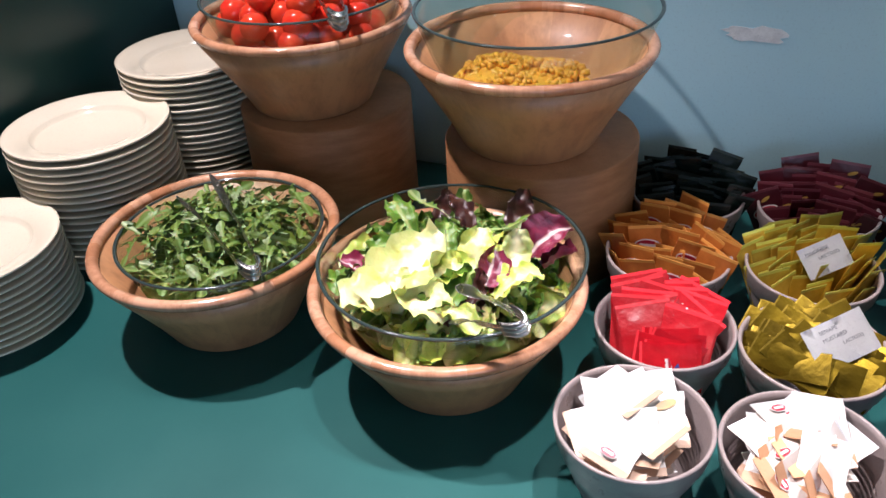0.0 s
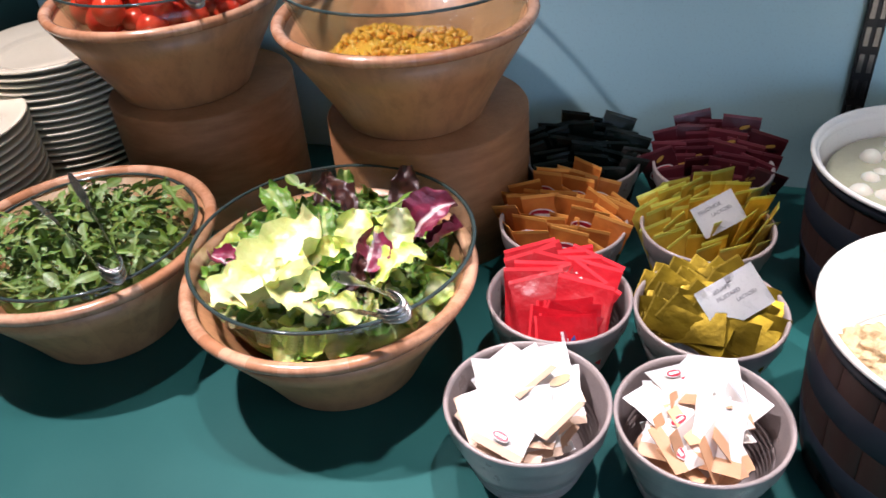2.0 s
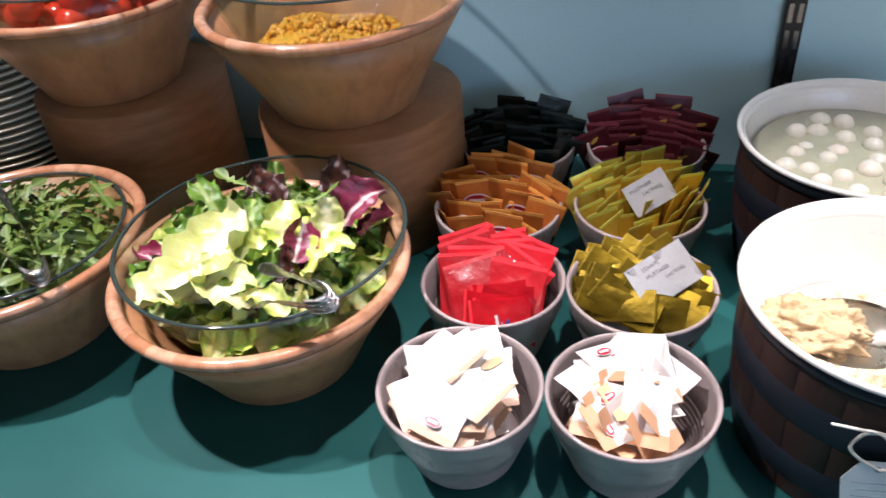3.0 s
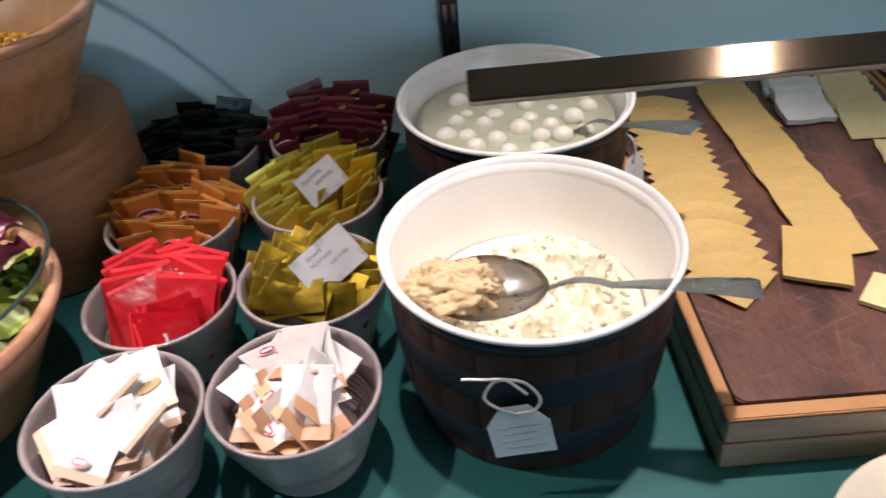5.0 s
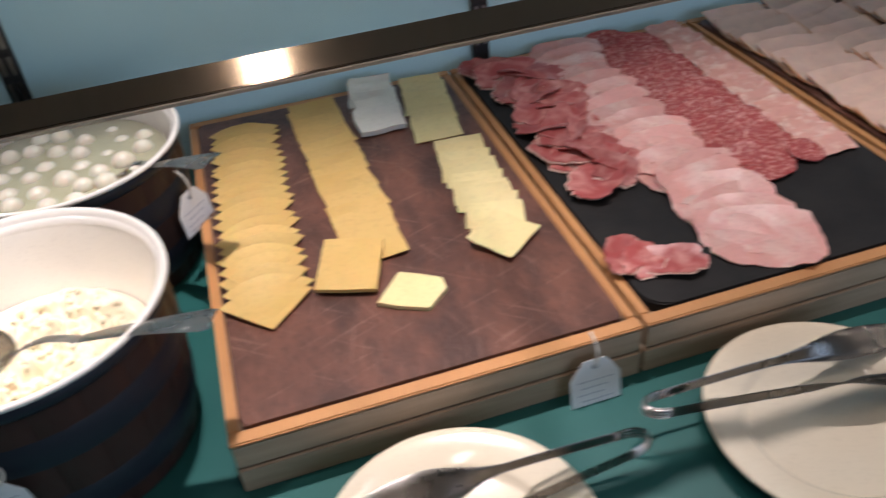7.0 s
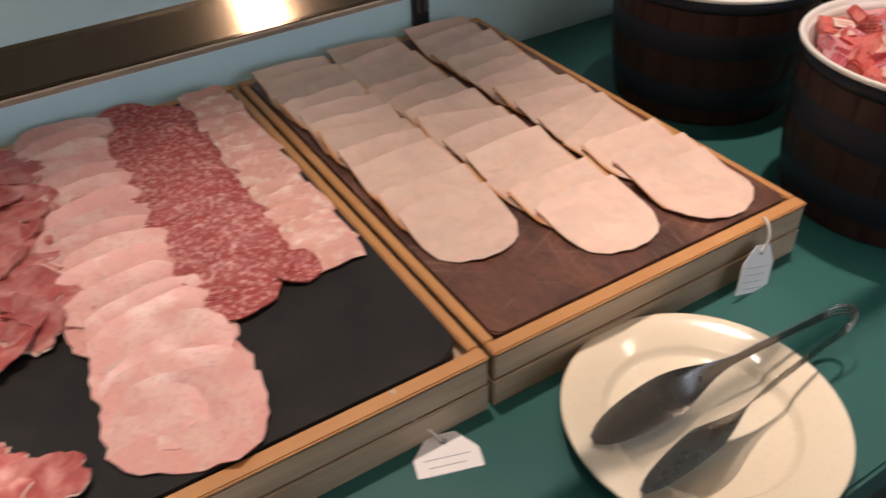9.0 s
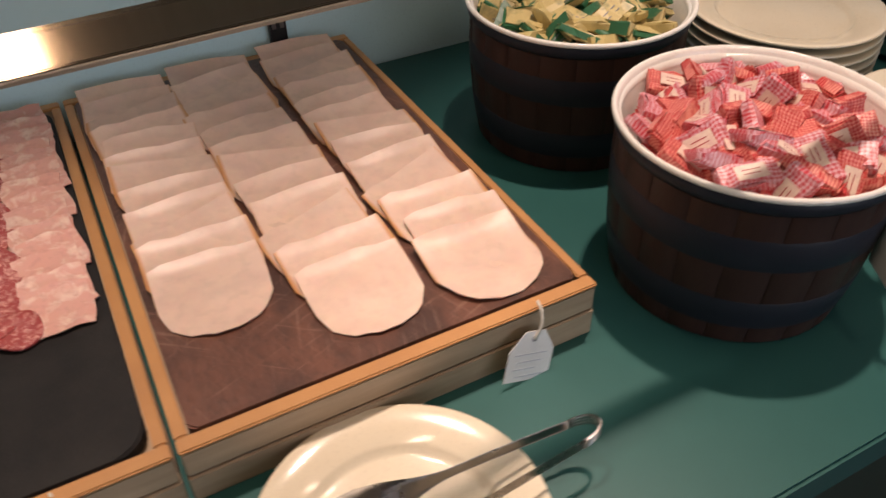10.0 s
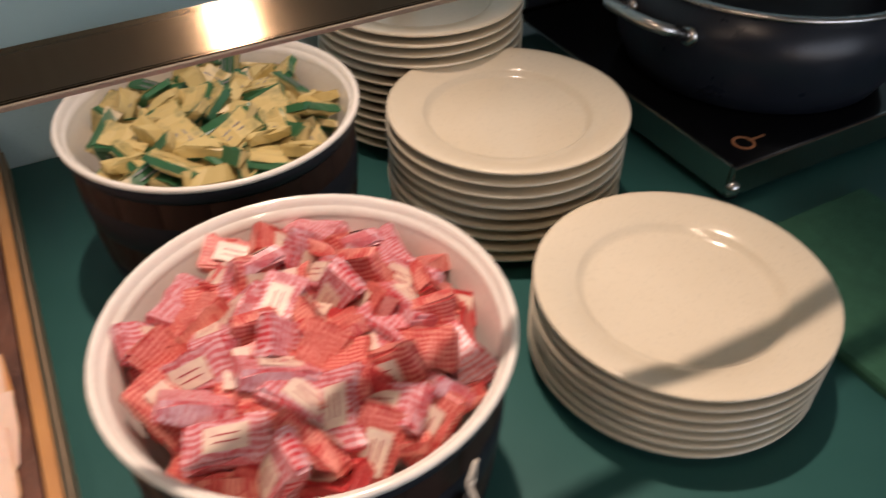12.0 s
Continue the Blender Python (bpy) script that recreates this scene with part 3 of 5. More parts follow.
# ---------------------------------------------------------------- serving boxes
def tray_box(x0, x1, board, board_label, label):
    y0, y1, h = 0.604, 1.148, 0.058
    g = thing("serving_box", pose((x0 + x1) / 2, (y0 + y1) / 2, TOP), label, "serving box", "serving boxes")
    w, d, t, e = (x1 - x0) / 2, (y1 - y0) / 2, 0.0135, 0.0095      # front and side rims
    for k, (za, zb) in enumerate(((0.0, 0.027), (0.029, h - 0.004))):
        i = 0.0008 * k
        part("front_side", box(-w + i, w - i, -d + i, -d + t, za, zb, 0.001), BOX_SIDE, g, "pale wooden side", smooth=False)
        part("back_side", box(-w + i, w - i, d - t, d - i, za, zb, 0.001), BOX_SIDE, g, smooth=False)
        part("left_side", box(-w + i, -w + e, -d + t + 0.0004, d - t - 0.0004, za, zb, 0.001), BOX_SIDE, g, smooth=False)
        part("right_side", box(w - e, w - i, -d + t + 0.0004, d - t - 0.0004, za, zb, 0.001), BOX_SIDE, g, smooth=False)
    core = part("core", box(-w + 0.003, w - 0.003, -d + 0.003, d - 0.003, 0.0265, 0.0295), BOARD, g, smooth=False)
    for nm, a in (("front_edge", (-w, w, -d, -d + t)), ("back_edge", (-w, w, d - t, d)), ("left_edge", (-w, -w + e, -d + t + 0.0003, d - t - 0.0003)), ("right_edge", (w - e, w, -d + t + 0.0003, d - t - 0.0003))):
        part(nm, box(*a, h - 0.0038, h, 0.0012), BOX_EDGE, g, "orange-brown wooden edge", smooth=False)
    part("liner", box(-w + e, w - e, -d + t, d - t, h - 0.018, h - 0.0125), BOX_SIDE, g, smooth=False)
    part("board", slab_at(round_rect(2 * (w - e) - 0.003, 2 * (d - t) - 0.003, 0.024 if board is SLATE else 0.007), 0.012, 0.0015, h - 0.0105), board, g, board_label, smooth=False)
    return g


def slab_at(points, thick, bevel, z):
    bm = slab(points, thick, bevel)
    bmesh.ops.translate(bm, vec=(0, 0, z), verts=bm.verts)
    return bm


tray_box(0.500, 0.8500, BOARD, "dark brown wood-effect cutting board", "two-tier wooden serving box with a brown board of cheese")
tray_box(0.8535, 1.2130, SLATE, "black slate board", "two-tier wooden serving box with a black slate of cured meat")
tray_box(1.2175, 1.5665, BOARD, "dark brown wood-effect cutting board", "two-tier wooden serving box with a brown board of turkey slices")
BOARD_Z = TOP + 0.0595


# ---------------------------------------------------------------- induction hob, pot, board at the far end
def hob():
    g = thing("induction_hob", pose(2.206, 0.722, TOP), "steel-framed induction hob with a black glass top", "hob")
    part("body", box(0.012, 0.388, 0.012, 0.408, 0.006, 0.040), HOB_STEEL, g, "shining steel case", smooth=False)
    part("glass_top", box(0.006, 0.394, 0.006, 0.414, 0.0405, 0.046, 0.001), BLACK_GLASS, g, "black glass cooking surface", smooth=False)
    for nm, a in (("front_rim", (0, 0.4, 0, 0.0055)), ("back_rim", (0, 0.4, 0.4145, 0.42)), ("left_rim", (0, 0.0055, 0.006, 0.414)), ("right_rim", (0.3945, 0.4, 0.006, 0.414))):
        part(nm, box(*a, 0.012, 0.049, 0.0015), HOB_STEEL, g, "polished steel rim", smooth=False)
    for x, y in ((0.02, 0.02), (0.38, 0.02), (0.02, 0.40), (0.38, 0.40)):
        part("foot", lathe([(0, 0), (0.012, 0), (0.012, 0.008), (0, 0.008)], 20), BLACK_PLASTIC, g, m=pose(x, y, 0))
    ring = part("mark_ring", lathe([(0.009, 0.0462), (0.0125, 0.0462), (0.0125, 0.0465), (0.009, 0.0465)], 24, True), ORANGE_INK, g, "small printed orange mark", m=pose(0.045, 0.035, 0))
    part("mark_bar", box(0.053, 0.075, 0.034, 0.037, 0.0462, 0.0465), ORANGE_INK, g, smooth=False)
    part("corner_stud", lathe([(0, 0), (0.007, 0), (0.008, 0.004), (0.006, 0.008), (0, 0.009)], 20), STEEL, g, "bright round corner stud", m=pose(0.0, 0.0, 0.028, 90, 0, -30))


ORANGE_INK = surface("orange print", (0.55, 0.22, 0.1), rough=0.5, bump=0)
hob()
pot = thing("stew_pot", pose(2.398, 0.900, TOP + 0.0463), "large dark blue-black enamel pot standing on the hob", "pot")
part("body", lathe([(0, 0), (0.135, 0), (0.150, 0.006), (0.162, 0.03), (0.166, 0.06), (0.168, 0.118), (0.164, 0.118), (0.161, 0.06), (0.147, 0.012), (0, 0.006)], 64), POT_BLUE, pot)
part("rim", lathe([(0.163, 0.117), (0.171, 0.118), (0.173, 0.121), (0.170, 0.124), (0.163, 0.123)], 64, True), STEEL, pot, "bright steel rim")
for a in (183, 3):
    grip = part("handle", tube(smooth_curve([(0.167, -0.045, 0.085), (0.195, -0.046, 0.098), (0.212, -0.03, 0.104), (0.216, 0, 0.105), (0.212, 0.03, 0.104), (0.195, 0.046, 0.098), (0.167, 0.045, 0.085)]), 0.0065, 10), STEEL, pot, "polished steel loop handle", m=pose(0, 0, 0, 0, 0, a))
    for s in (-1, 1):
        part("rivet", lathe([(0, 0), (0.011, 0), (0.012, 0.003), (0.008, 0.008), (0, 0.009)], 20), STEEL, grip, "steel rivet", m=pose(0.164, 0.045 * s, 0.085, 0, 90, 0))
solid("folded_cloth", mesh_of("folded_cloth", box(0, 0.205, 0, 0.235, 0, 0.011, 0.002), surface("green cloth", (0.022, 0.13, 0.075), (0.018, 0.11, 0.065), rough=0.85, scale=60, bump=0.3), False), pose(2.141, 0.437, TOP + 0.0002), "folded dark green cloth laid on the counter", "cloth")
solid("dark_panel", mesh_of("dark_panel", box(0, 0.36, 0, 0.012, 0, 0.34, 0.002), POT_BLUE, False), pose(2.24, 1.146, TOP + 0.0002), "dark upright splash panel against the wall", "panel")


# ---------------------------------------------------------------- sachets
def foil(name, colour, second, rough=0.3, metal=0.0, print_=None, at=0.0, length=0.078, below=True):
    """Sachet paper or foil: crinkled, with ribbed ends and a printed zone at one end."""
    m, t, b, link = nodes_of(name)
    co = add(t, "ShaderNodeTexCoord")
    info = add(t, "ShaderNodeObjectInfo")
    off = t.nodes.new("ShaderNodeVectorMath"); off.operation = "ADD"
    link(co.outputs["Object"], off.inputs[0]), link(info.outputs["Random"], off.inputs[1])
    n = add(t, "ShaderNodeTexNoise", Scale=55.0, Detail=4.0)
    link(off.outputs[0], n.inputs["Vector"])
    col = mix(t, colour, second, ramp(t, n.outputs[0], 0.35, 0.7))
    if print_:
        sep = add(t, "ShaderNodeSeparateXYZ"); link(co.outputs["Object"], sep.inputs[0])
        g = t.nodes.new("ShaderNodeMath"); g.operation = "LESS_THAN" if below else "GREATER_THAN"; g.inputs[1].default_value = at
        link(sep.outputs[1], g.inputs[0])
        col = mix(t, col, print_, g.outputs[0])
    ends = add(t, "ShaderNodeSeparateXYZ"); link(co.outputs["Object"], ends.inputs[0])
    far = t.nodes.new("ShaderNodeMath"); far.operation = "GREATER_THAN"; far.inputs[1].default_value = length / 2 - 0.0035
    link(ends.outputs[1], far.inputs[0])
    col = mix(t, col, tuple(min(0.8, c * 1.7 + 0.02) for c in colour), far.outputs[0])
    hsv = add(t, "ShaderNodeHueSaturation")
    r = add(t, "ShaderNodeMapRange"); r.inputs[3].default_value, r.inputs[4].default_value = 0.7, 1.2
    link(info.outputs["Random"], r.inputs[0]), link(r.outputs[0], hsv.inputs["Value"]), link(col, hsv.inputs["Color"])
    link(hsv.outputs[0], b.inputs["Base Color"])
    b.inputs["Roughness"].default_value, b.inputs["Metallic"].default_value = rough, metal
    bp = add(t, "ShaderNodeBump", Strength=0.55, Distance=0.0025)
    link(n.outputs[0], bp.inputs["Height"]), link(bp.outputs[0], b.inputs["Normal"])
    return m


def sachet_mesh(w, l, fat, material, bend=0.0, seed=0):
    """A filled pillow packet with flat pinched ends."""
    rnd = random.Random(seed)
    bm = bmesh.new()
    nu, nv = 6, 8
    skew = rnd.uniform(-0.1, 0.1)
    bumps = [rnd.uniform(0.6, 1.3) for _ in range((nu + 1) * (nv + 1))]

    def pt(i, j, s):
        u, v = i / nu, j / nv
        body = max(0.0, min(1.0, (v - 0.12) / 0.18)) * max(0.0, min(1.0, (0.88 - v) / 0.18))
        h = fat * (math.sin(math.pi * u) ** 0.6) * body * bumps[i * (nv + 1) + j] + 0.0003
        x = (u - 0.5) * w * (1 - 0.06 * body) + skew * (v - 0.5) * w * 0.4
        return (x, (v - 0.5) * l, s * h + bend * ((v - 0.5) * 2) ** 2)
    top = [[bm.verts.new(pt(i, j, 1)) for j in range(nv + 1)] for i in range(nu + 1)]
    low = [[bm.verts.new(pt(i, j, -1)) for j in range(nv + 1)] for i in range(nu + 1)]
    for i in range(nu):
        for j in range(nv):
            bm.faces.new((top[i][j], top[i + 1][j], top[i + 1][j + 1], top[i][j + 1]))
            bm.faces.new((low[i][j], low[i][j + 1], low[i + 1][j + 1], low[i + 1][j]))
    edge = [(i, 0) for i in range(nu)] + [(nu, j) for j in range(nv)] + [(i, nv) for i in range(nu, 0, -1)] + [(0, j) for j in range(nv, 0, -1)]
    for a, b in zip(edge, edge[1:] + edge[:1]):
        bm.faces.new((top[a[0]][a[1]], low[a[0]][a[1]], low[b[0]][b[1]], top[b[0]][b[1]]))
    return mesh_of("sachet", crisp(bm), material)


def oval(rx, ry, z, n=24):
    return slab_at([(rx * math.cos(2 * math.pi * k / n), ry * math.sin(2 * math.pi * k / n)) for k in range(n)], 0.0003, 0, z)


RED_INK = surface("red print", (0.42, 0.015, 0.035), rough=0.4, bump=0)
WHITE_INK = surface("white print", (0.78, 0.74, 0.72), rough=0.5, bump=0)
BLUE_INK = surface("blue print", (0.02, 0.06, 0.28), rough=0.4, bump=0)
GOLD_INK = surface("gold print", (0.45, 0.28, 0.05), rough=0.35, bump=0)
logo_in, logo_out = mesh_of("logo", oval(0.0125, 0.0062, 0.0004), RED_INK, False), mesh_of("logo_border", oval(0.0138, 0.0074, 0.0), WHITE_INK, False)
logo_bar = mesh_of("logo_lettering", box(-0.0085, 0.0085, -0.0022, 0.0022, 0.0008, 0.0010), WHITE_INK, False)
sprig = mesh_of("printed_sprig", oval(0.010, 0.0042, 0.0), GOLD_INK, False)
wave = mesh_of("printed_ribbon", box(-0.012, 0.012, -0.003, 0.002, 0.0, 0.0004), BLUE_INK, False)
text_bar = mesh_of("printed_line", box(-0.014, 0.014, -0.0008, 0.0008, 0.0, 0.0003), WHITE_INK, False)


def dress(ob, fat, kind, rnd):
    """Printed marks of a sachet, laid on its face."""
    z = fat * 1.35 + 0.0008
    if kind in ("white", "sugar"):
        if rnd.random() < 0.85:
            x, y, a = rnd.uniform(-0.006, 0.006), rnd.choice((-1, 1)) * 0.017, rnd.uniform(-8, 8)
            o = part("logo_border", logo_out, None, ob, m=pose(x, y, z, 0, 0, a) @ Matrix.Diagonal((0.56, 0.56, 1, 1)))
            part("logo", logo_in, None, o, "small red oval mark")
            part("logo_lettering", logo_bar, None, o)
        if rnd.random() < 0.7:
            part("printed_sprig", sprig, None, ob, m=pose(rnd.uniform(-0.008, 0.008), -0.006, z, 0, 0, rnd.uniform(-30, 30)))
    elif kind == "red":
        part("printed_ribbon", wave, None, ob, m=pose(0.004, -0.004, z, 0, 0, 14) @ Matrix.Diagonal((1.0, 1.2, 1, 1)))
        for j in range(3):
            part("printed_line", text_bar, None, ob, m=pose(0, 0.024 - 0.004 * j, z - 0.0006) @ Matrix.Diagonal((1 - 0.2 * j, 1, 1, 1)))
        o = part("logo_border", logo_out, None, ob, m=pose(-0.004, 0.006, z + 0.0004, 0, 0, 8) @ Matrix.Diagonal((0.9, 0.9, 1, 1)))
        part("logo", logo_in, None, o, "red oval mark with a pale border")
        part("logo_lettering", logo_bar, None, o)
    elif kind in ("orange", "purple", "black", "mayo"):
        o = part("logo_border", logo_out, None, ob, m=pose(0, {'purple': 0.016, 'orange': 0.020}.get(kind, 0.018), z + 0.0004, 0, 0, rnd.uniform(-12, 12)) @ Matrix.Diagonal((1.1, 1.1, 1, 1)))
        part("logo", logo_in, None, o, "red oval mark with a pale border")
        part("logo_lettering", logo_bar, None, o)
        if kind == "purple":
            part("printed_sprig", sprig, None, ob, m=pose(0.004, 0.032, z * 0.9, 0, 0, 25) @ Matrix.Diagonal((0.6, 0.5, 1, 1)))


SACHETS = {
    # kind: width, length, fatness, material, label
    "white": (0.044, 0.058, 0.0016, foil("white sugar paper", (0.78, 0.74, 0.70), (0.72, 0.66, 0.60), 0.5, 0, (0.66, 0.44, 0.30), -0.022, length=0.060), "small white paper sugar sachet with a red mark"),
    "sugar": (0.040, 0.058, 0.0018, foil("white and orange paper", (0.76, 0.70, 0.65), (0.68, 0.59, 0.53), 0.45, 0, (0.66, 0.36, 0.19), -0.017, length=0.062), "white and orange paper sachet with a red mark"),
    "red": (0.054, 0.074, 0.0022, foil("red glossy foil", (0.43, 0.006, 0.011), (0.33, 0.004, 0.008), 0.26, length=0.074), "glossy red ketchup sachet with a blue ribbon mark"),
    "mustard": (0.030, 0.068, 0.0020, foil("olive gold foil", (0.21, 0.140, 0.006), (0.12, 0.078, 0.003), 0.42, 0.85, length=0.072), "olive gold foil mustard sachet"),
    "orange": (0.041, 0.088, 0.0011, foil("amber foil", (0.66, 0.205, 0.032), (0.50, 0.135, 0.020), 0.34, 0.1, (0.05, 0.055, 0.02), 0.006, length=0.088), "flat amber foil sachet standing in the bowl"),
    "mayo": (0.036, 0.086, 0.0012, foil("pale gold foil", (0.80, 0.58, 0.075), (0.62, 0.43, 0.04), 0.34, 0.55, length=0.086), "flat pale gold foil mayonnaise sachet"),
    "black": (0.042, 0.090, 0.0012, foil("black green foil", (0.004, 0.010, 0.008), (0.006, 0.013, 0.009), 0.26, length=0.090), "flat glossy black-green sachet standing in the bowl"),
    "purple": (0.044, 0.090, 0.0012, foil("wine red foil", (0.086, 0.011, 0.018), (0.060, 0.008, 0.013), 0.28, length=0.090), "flat glossy wine-red sachet standing in the bowl"),
}


def facing(at, normal, spin):
    """A packet at a point, its face along a direction, turned in its own plane."""
    n = Vector(normal).normalized()
    up = (Vector((0, 1, 0)) - n * n.y).normalized()
    side = up.cross(n)
    return Matrix(((side.x, up.x, n.x, at[0]), (side.y, up.y, n.y, at[1]), (side.z, up.z, n.z, at[2]), (0, 0, 0, 1))) @ pose(0, 0, 0, 0, 0, spin)


def standing(kind, k, count, l, cx, cy, rnd):
    """Packets with their feet in the bowl, their tops fanned outwards."""
    r, a = math.sqrt((k + 0.5) / count), 2.399 * k
    dx, dy = r * math.cos(a), r * math.sin(a)
    up = Vector((0.46 * dx, 0.12 * dy + 0.16, 1)).normalized()
    at = Vector((cx + 0.036 * dx, cy + 0.045 * dy, TOP + 0.012 + rnd.uniform(-0.003, 0.011) + 0.016 * dy)) + up * (l / 2)
    turn = radians({"orange": -12, "mayo": 46, "black": 6, "purple": 8}[kind] + 16 * dx + rnd.uniform(-1, 1) * {"mayo": 16}.get(kind, 26))
    side = Vector((math.cos(turn), math.sin(turn), 0))
    out = side.cross(up).normalized()
    side = up.cross(out).normalized()
    return Matrix(((side.x, up.x, out.x, at.x), (side.y, up.y, out.y, at.y), (side.z, up.z, out.z, at.z), (0, 0, 0, 1))) @ pose(0, 0, 0, rnd.uniform(-5, 5), rnd.uniform(-6, 6), rnd.uniform(-9, 9))


def lying(kind, k, count, cx, cy, rnd):
    """Paper packets dropped in flat, the last ones on top; a few of the sugar bowl stand on edge."""
    f = k / (count - 1)
    a, r = 2.399 * k + 0.7, (0.020 + 0.017 * f) * math.sqrt(((k * 0.618) % 1.0))
    at = (cx + r * math.cos(a), cy + r * math.sin(a) - 0.004, TOP + 0.048 + 0.040 * f + 0.10 * r * math.sin(a))
    if kind == "sugar" and k % 3 == 1 and f < 0.85:
        return facing((at[0] + 0.008, at[1] + 0.002, at[2] + 0.004), (rnd.uniform(0.6, 1.2), rnd.uniform(-0.5, 0.1), 0.55), rnd.uniform(-35, 35))
    return facing(at, (rnd.uniform(-0.34, 0.34), rnd.uniform(-0.55, 0.10), 1), rnd.uniform(-60, 60))


def filed(kind, k, count, cx, cy, rnd):
    """Ketchup: a fan leaning back, with a few packets laid along the front."""
    if k < count - 7:
        f = k / (count - 8)
        x = (((k * 0.618) % 1.0) - 0.5) * 0.056
        return facing((cx + x, cy + 0.032 - 0.046 * f, TOP + 0.074 + 0.003 * math.sin(5 * f)), (x * 5 + rnd.uniform(-0.16, 0.16), -0.85 - 0.25 * (1 - f), 1), -x * 420 + rnd.uniform(-18, 18))
    j = k - (count - 7)
    return facing((cx + 0.006 + rnd.uniform(-0.012, 0.012), cy - 0.022 - 0.0026 * j, TOP + 0.074 - 0.001 * j), (rnd.uniform(-0.12, 0.12), -1.5 - 0.1 * j, 1), 90 + rnd.uniform(-9, 9)) @ Matrix.Scale(0.72, 4)


def shingled(kind, k, count, cx, cy, rnd):
    """Mustard: rows of packets lapped over one another from the back to the front."""
    per = 13
    row_, col = k // per, k % per
    x = (col / (per - 1) - 0.5) * (0.060, 0.070, 0.066, 0.046)[min(row_, 3)]
    y = (0.032, 0.014, -0.006, -0.024)[min(row_, 3)]
    return facing((cx + x, cy + y, TOP + 0.083 - 0.0016 * row_ - 1.5 * x * x + rnd.uniform(-0.003, 0.003)), (rnd.uniform(-0.4, 0.1) + 6 * x, -0.85 + rnd.uniform(-0.35, 0.35) + 9 * (y if y < 0 else 0) * 0.5, 1), 66 - 160 * x * (row_ == 0) + rnd.uniform(-14, 14))


def fill_sachets(kind, count, seed):
    rnd = random.Random(seed)
    w, l, fat, material, label = SACHETS[kind]
    meshes = [sachet_mesh(w, l, fat, material, rnd.uniform(-0.0025, 0.0025), seed * 10 + k) for k in range(3)]
    cx, cy = BOWLS[kind]
    marked = {"white": 0.35, "sugar": 0.6, "red": 0.45, "mustard": 0.0, "orange": 0.75, "mayo": 0.12, "black": 0.4, "purple": 0.6}[kind]
    for k in range(count):
        if kind in ("white", "sugar"):
            m = lying(kind, k, count, cx, cy, rnd)
        elif kind == "red":
            m = filed(kind, k, count, cx, cy, rnd)
        elif kind == "mustard":
            m = shingled(kind, k, count, cx, cy, rnd)
        else:
            m = standing(kind, k, count, l, cx, cy, rnd)
        ob = solid("sachet", meshes[k % 3], m, label, "sachet", "sachets in the %s bowl" % kind)
        if rnd.random() < marked:
            dress(ob, fat, kind, rnd)


for kind, count, seed in (("white", 34, 1), ("sugar", 38, 2), ("red", 24, 3), ("mustard", 52, 4), ("orange", 34, 5), ("mayo", 44, 6), ("black", 32, 7), ("purple", 30, 8)):
    fill_sachets(kind, count, seed)


# ---------------------------------------------------------------- paper cards
def lettering(text, size, m, parent, material):
    cu = bpy.data.curves.new("lettering", "FONT")
    cu.body, cu.size, cu.extrude = text, size, 0.0001
    tmp = bpy.data.objects.new("lettering", cu)
    scene.collection.objects.link(tmp)
    me = bpy.data.meshes.new_from_object(tmp)
    bpy.data.objects.remove(tmp)
    me.materials.clear()
    me.materials.append(material)
    ob = new("lettering", me)
    ob.parent, ob.matrix_basis = parent, m
    return ob


def card(left, right, eye, lines, w, h, label):
    e = (Vector(right) - Vector(left)).normalized()
    n = Vector(eye) - Vector(left)
    n = (n - e * n.dot(e)).normalized()
    u = n.cross(e)
    m = Matrix((( e.x, u.x, n.x, left[0]), (e.y, u.y, n.y, left[1]), (e.z, u.z, n.z, left[2]), (0, 0, 0, 1)))
    me = mesh_of("label_card", sheet(6, 3, lambda a, b: Vector((a * w, -b * h, 0.002 * math.sin(math.pi * a))), 0.0004), PAPER)
    ob = solid("label_card", me, m, label, "card", "cards in the sachet bowls")
    for k, (text, size, x) in enumerate(lines):
        lettering(text, size, pose(x, -0.0095 - 0.0075 * k, 0.0026), ob, INK)


card((0.160, 0.772, 1.006), (0.211, 0.811, 1.026), (0.2, 0.2, 1.45), (("SENAPE", 0.0052, 0.014), ("MUSTARD", 0.0052, 0.014), ("LACTOSE)", 0.0044, 0.030)), 0.060, 0.041, "white card lettered for mustard stuck among the sachets")
card((0.150, 0.906, 1.008), (0.190, 0.927, 1.028), (0.2, 0.2, 1.45), (("MAIONESE", 0.0052, 0.005), ("LACTOSE)", 0.0048, 0.016)), 0.046, 0.034, "white card lettered for mayonnaise stuck among the sachets")


# ---------------------------------------------------------------- paper tags on strings
PENCIL = surface("faint pen", (0.42, 0.43, 0.48), rough=0.7, bump=0)


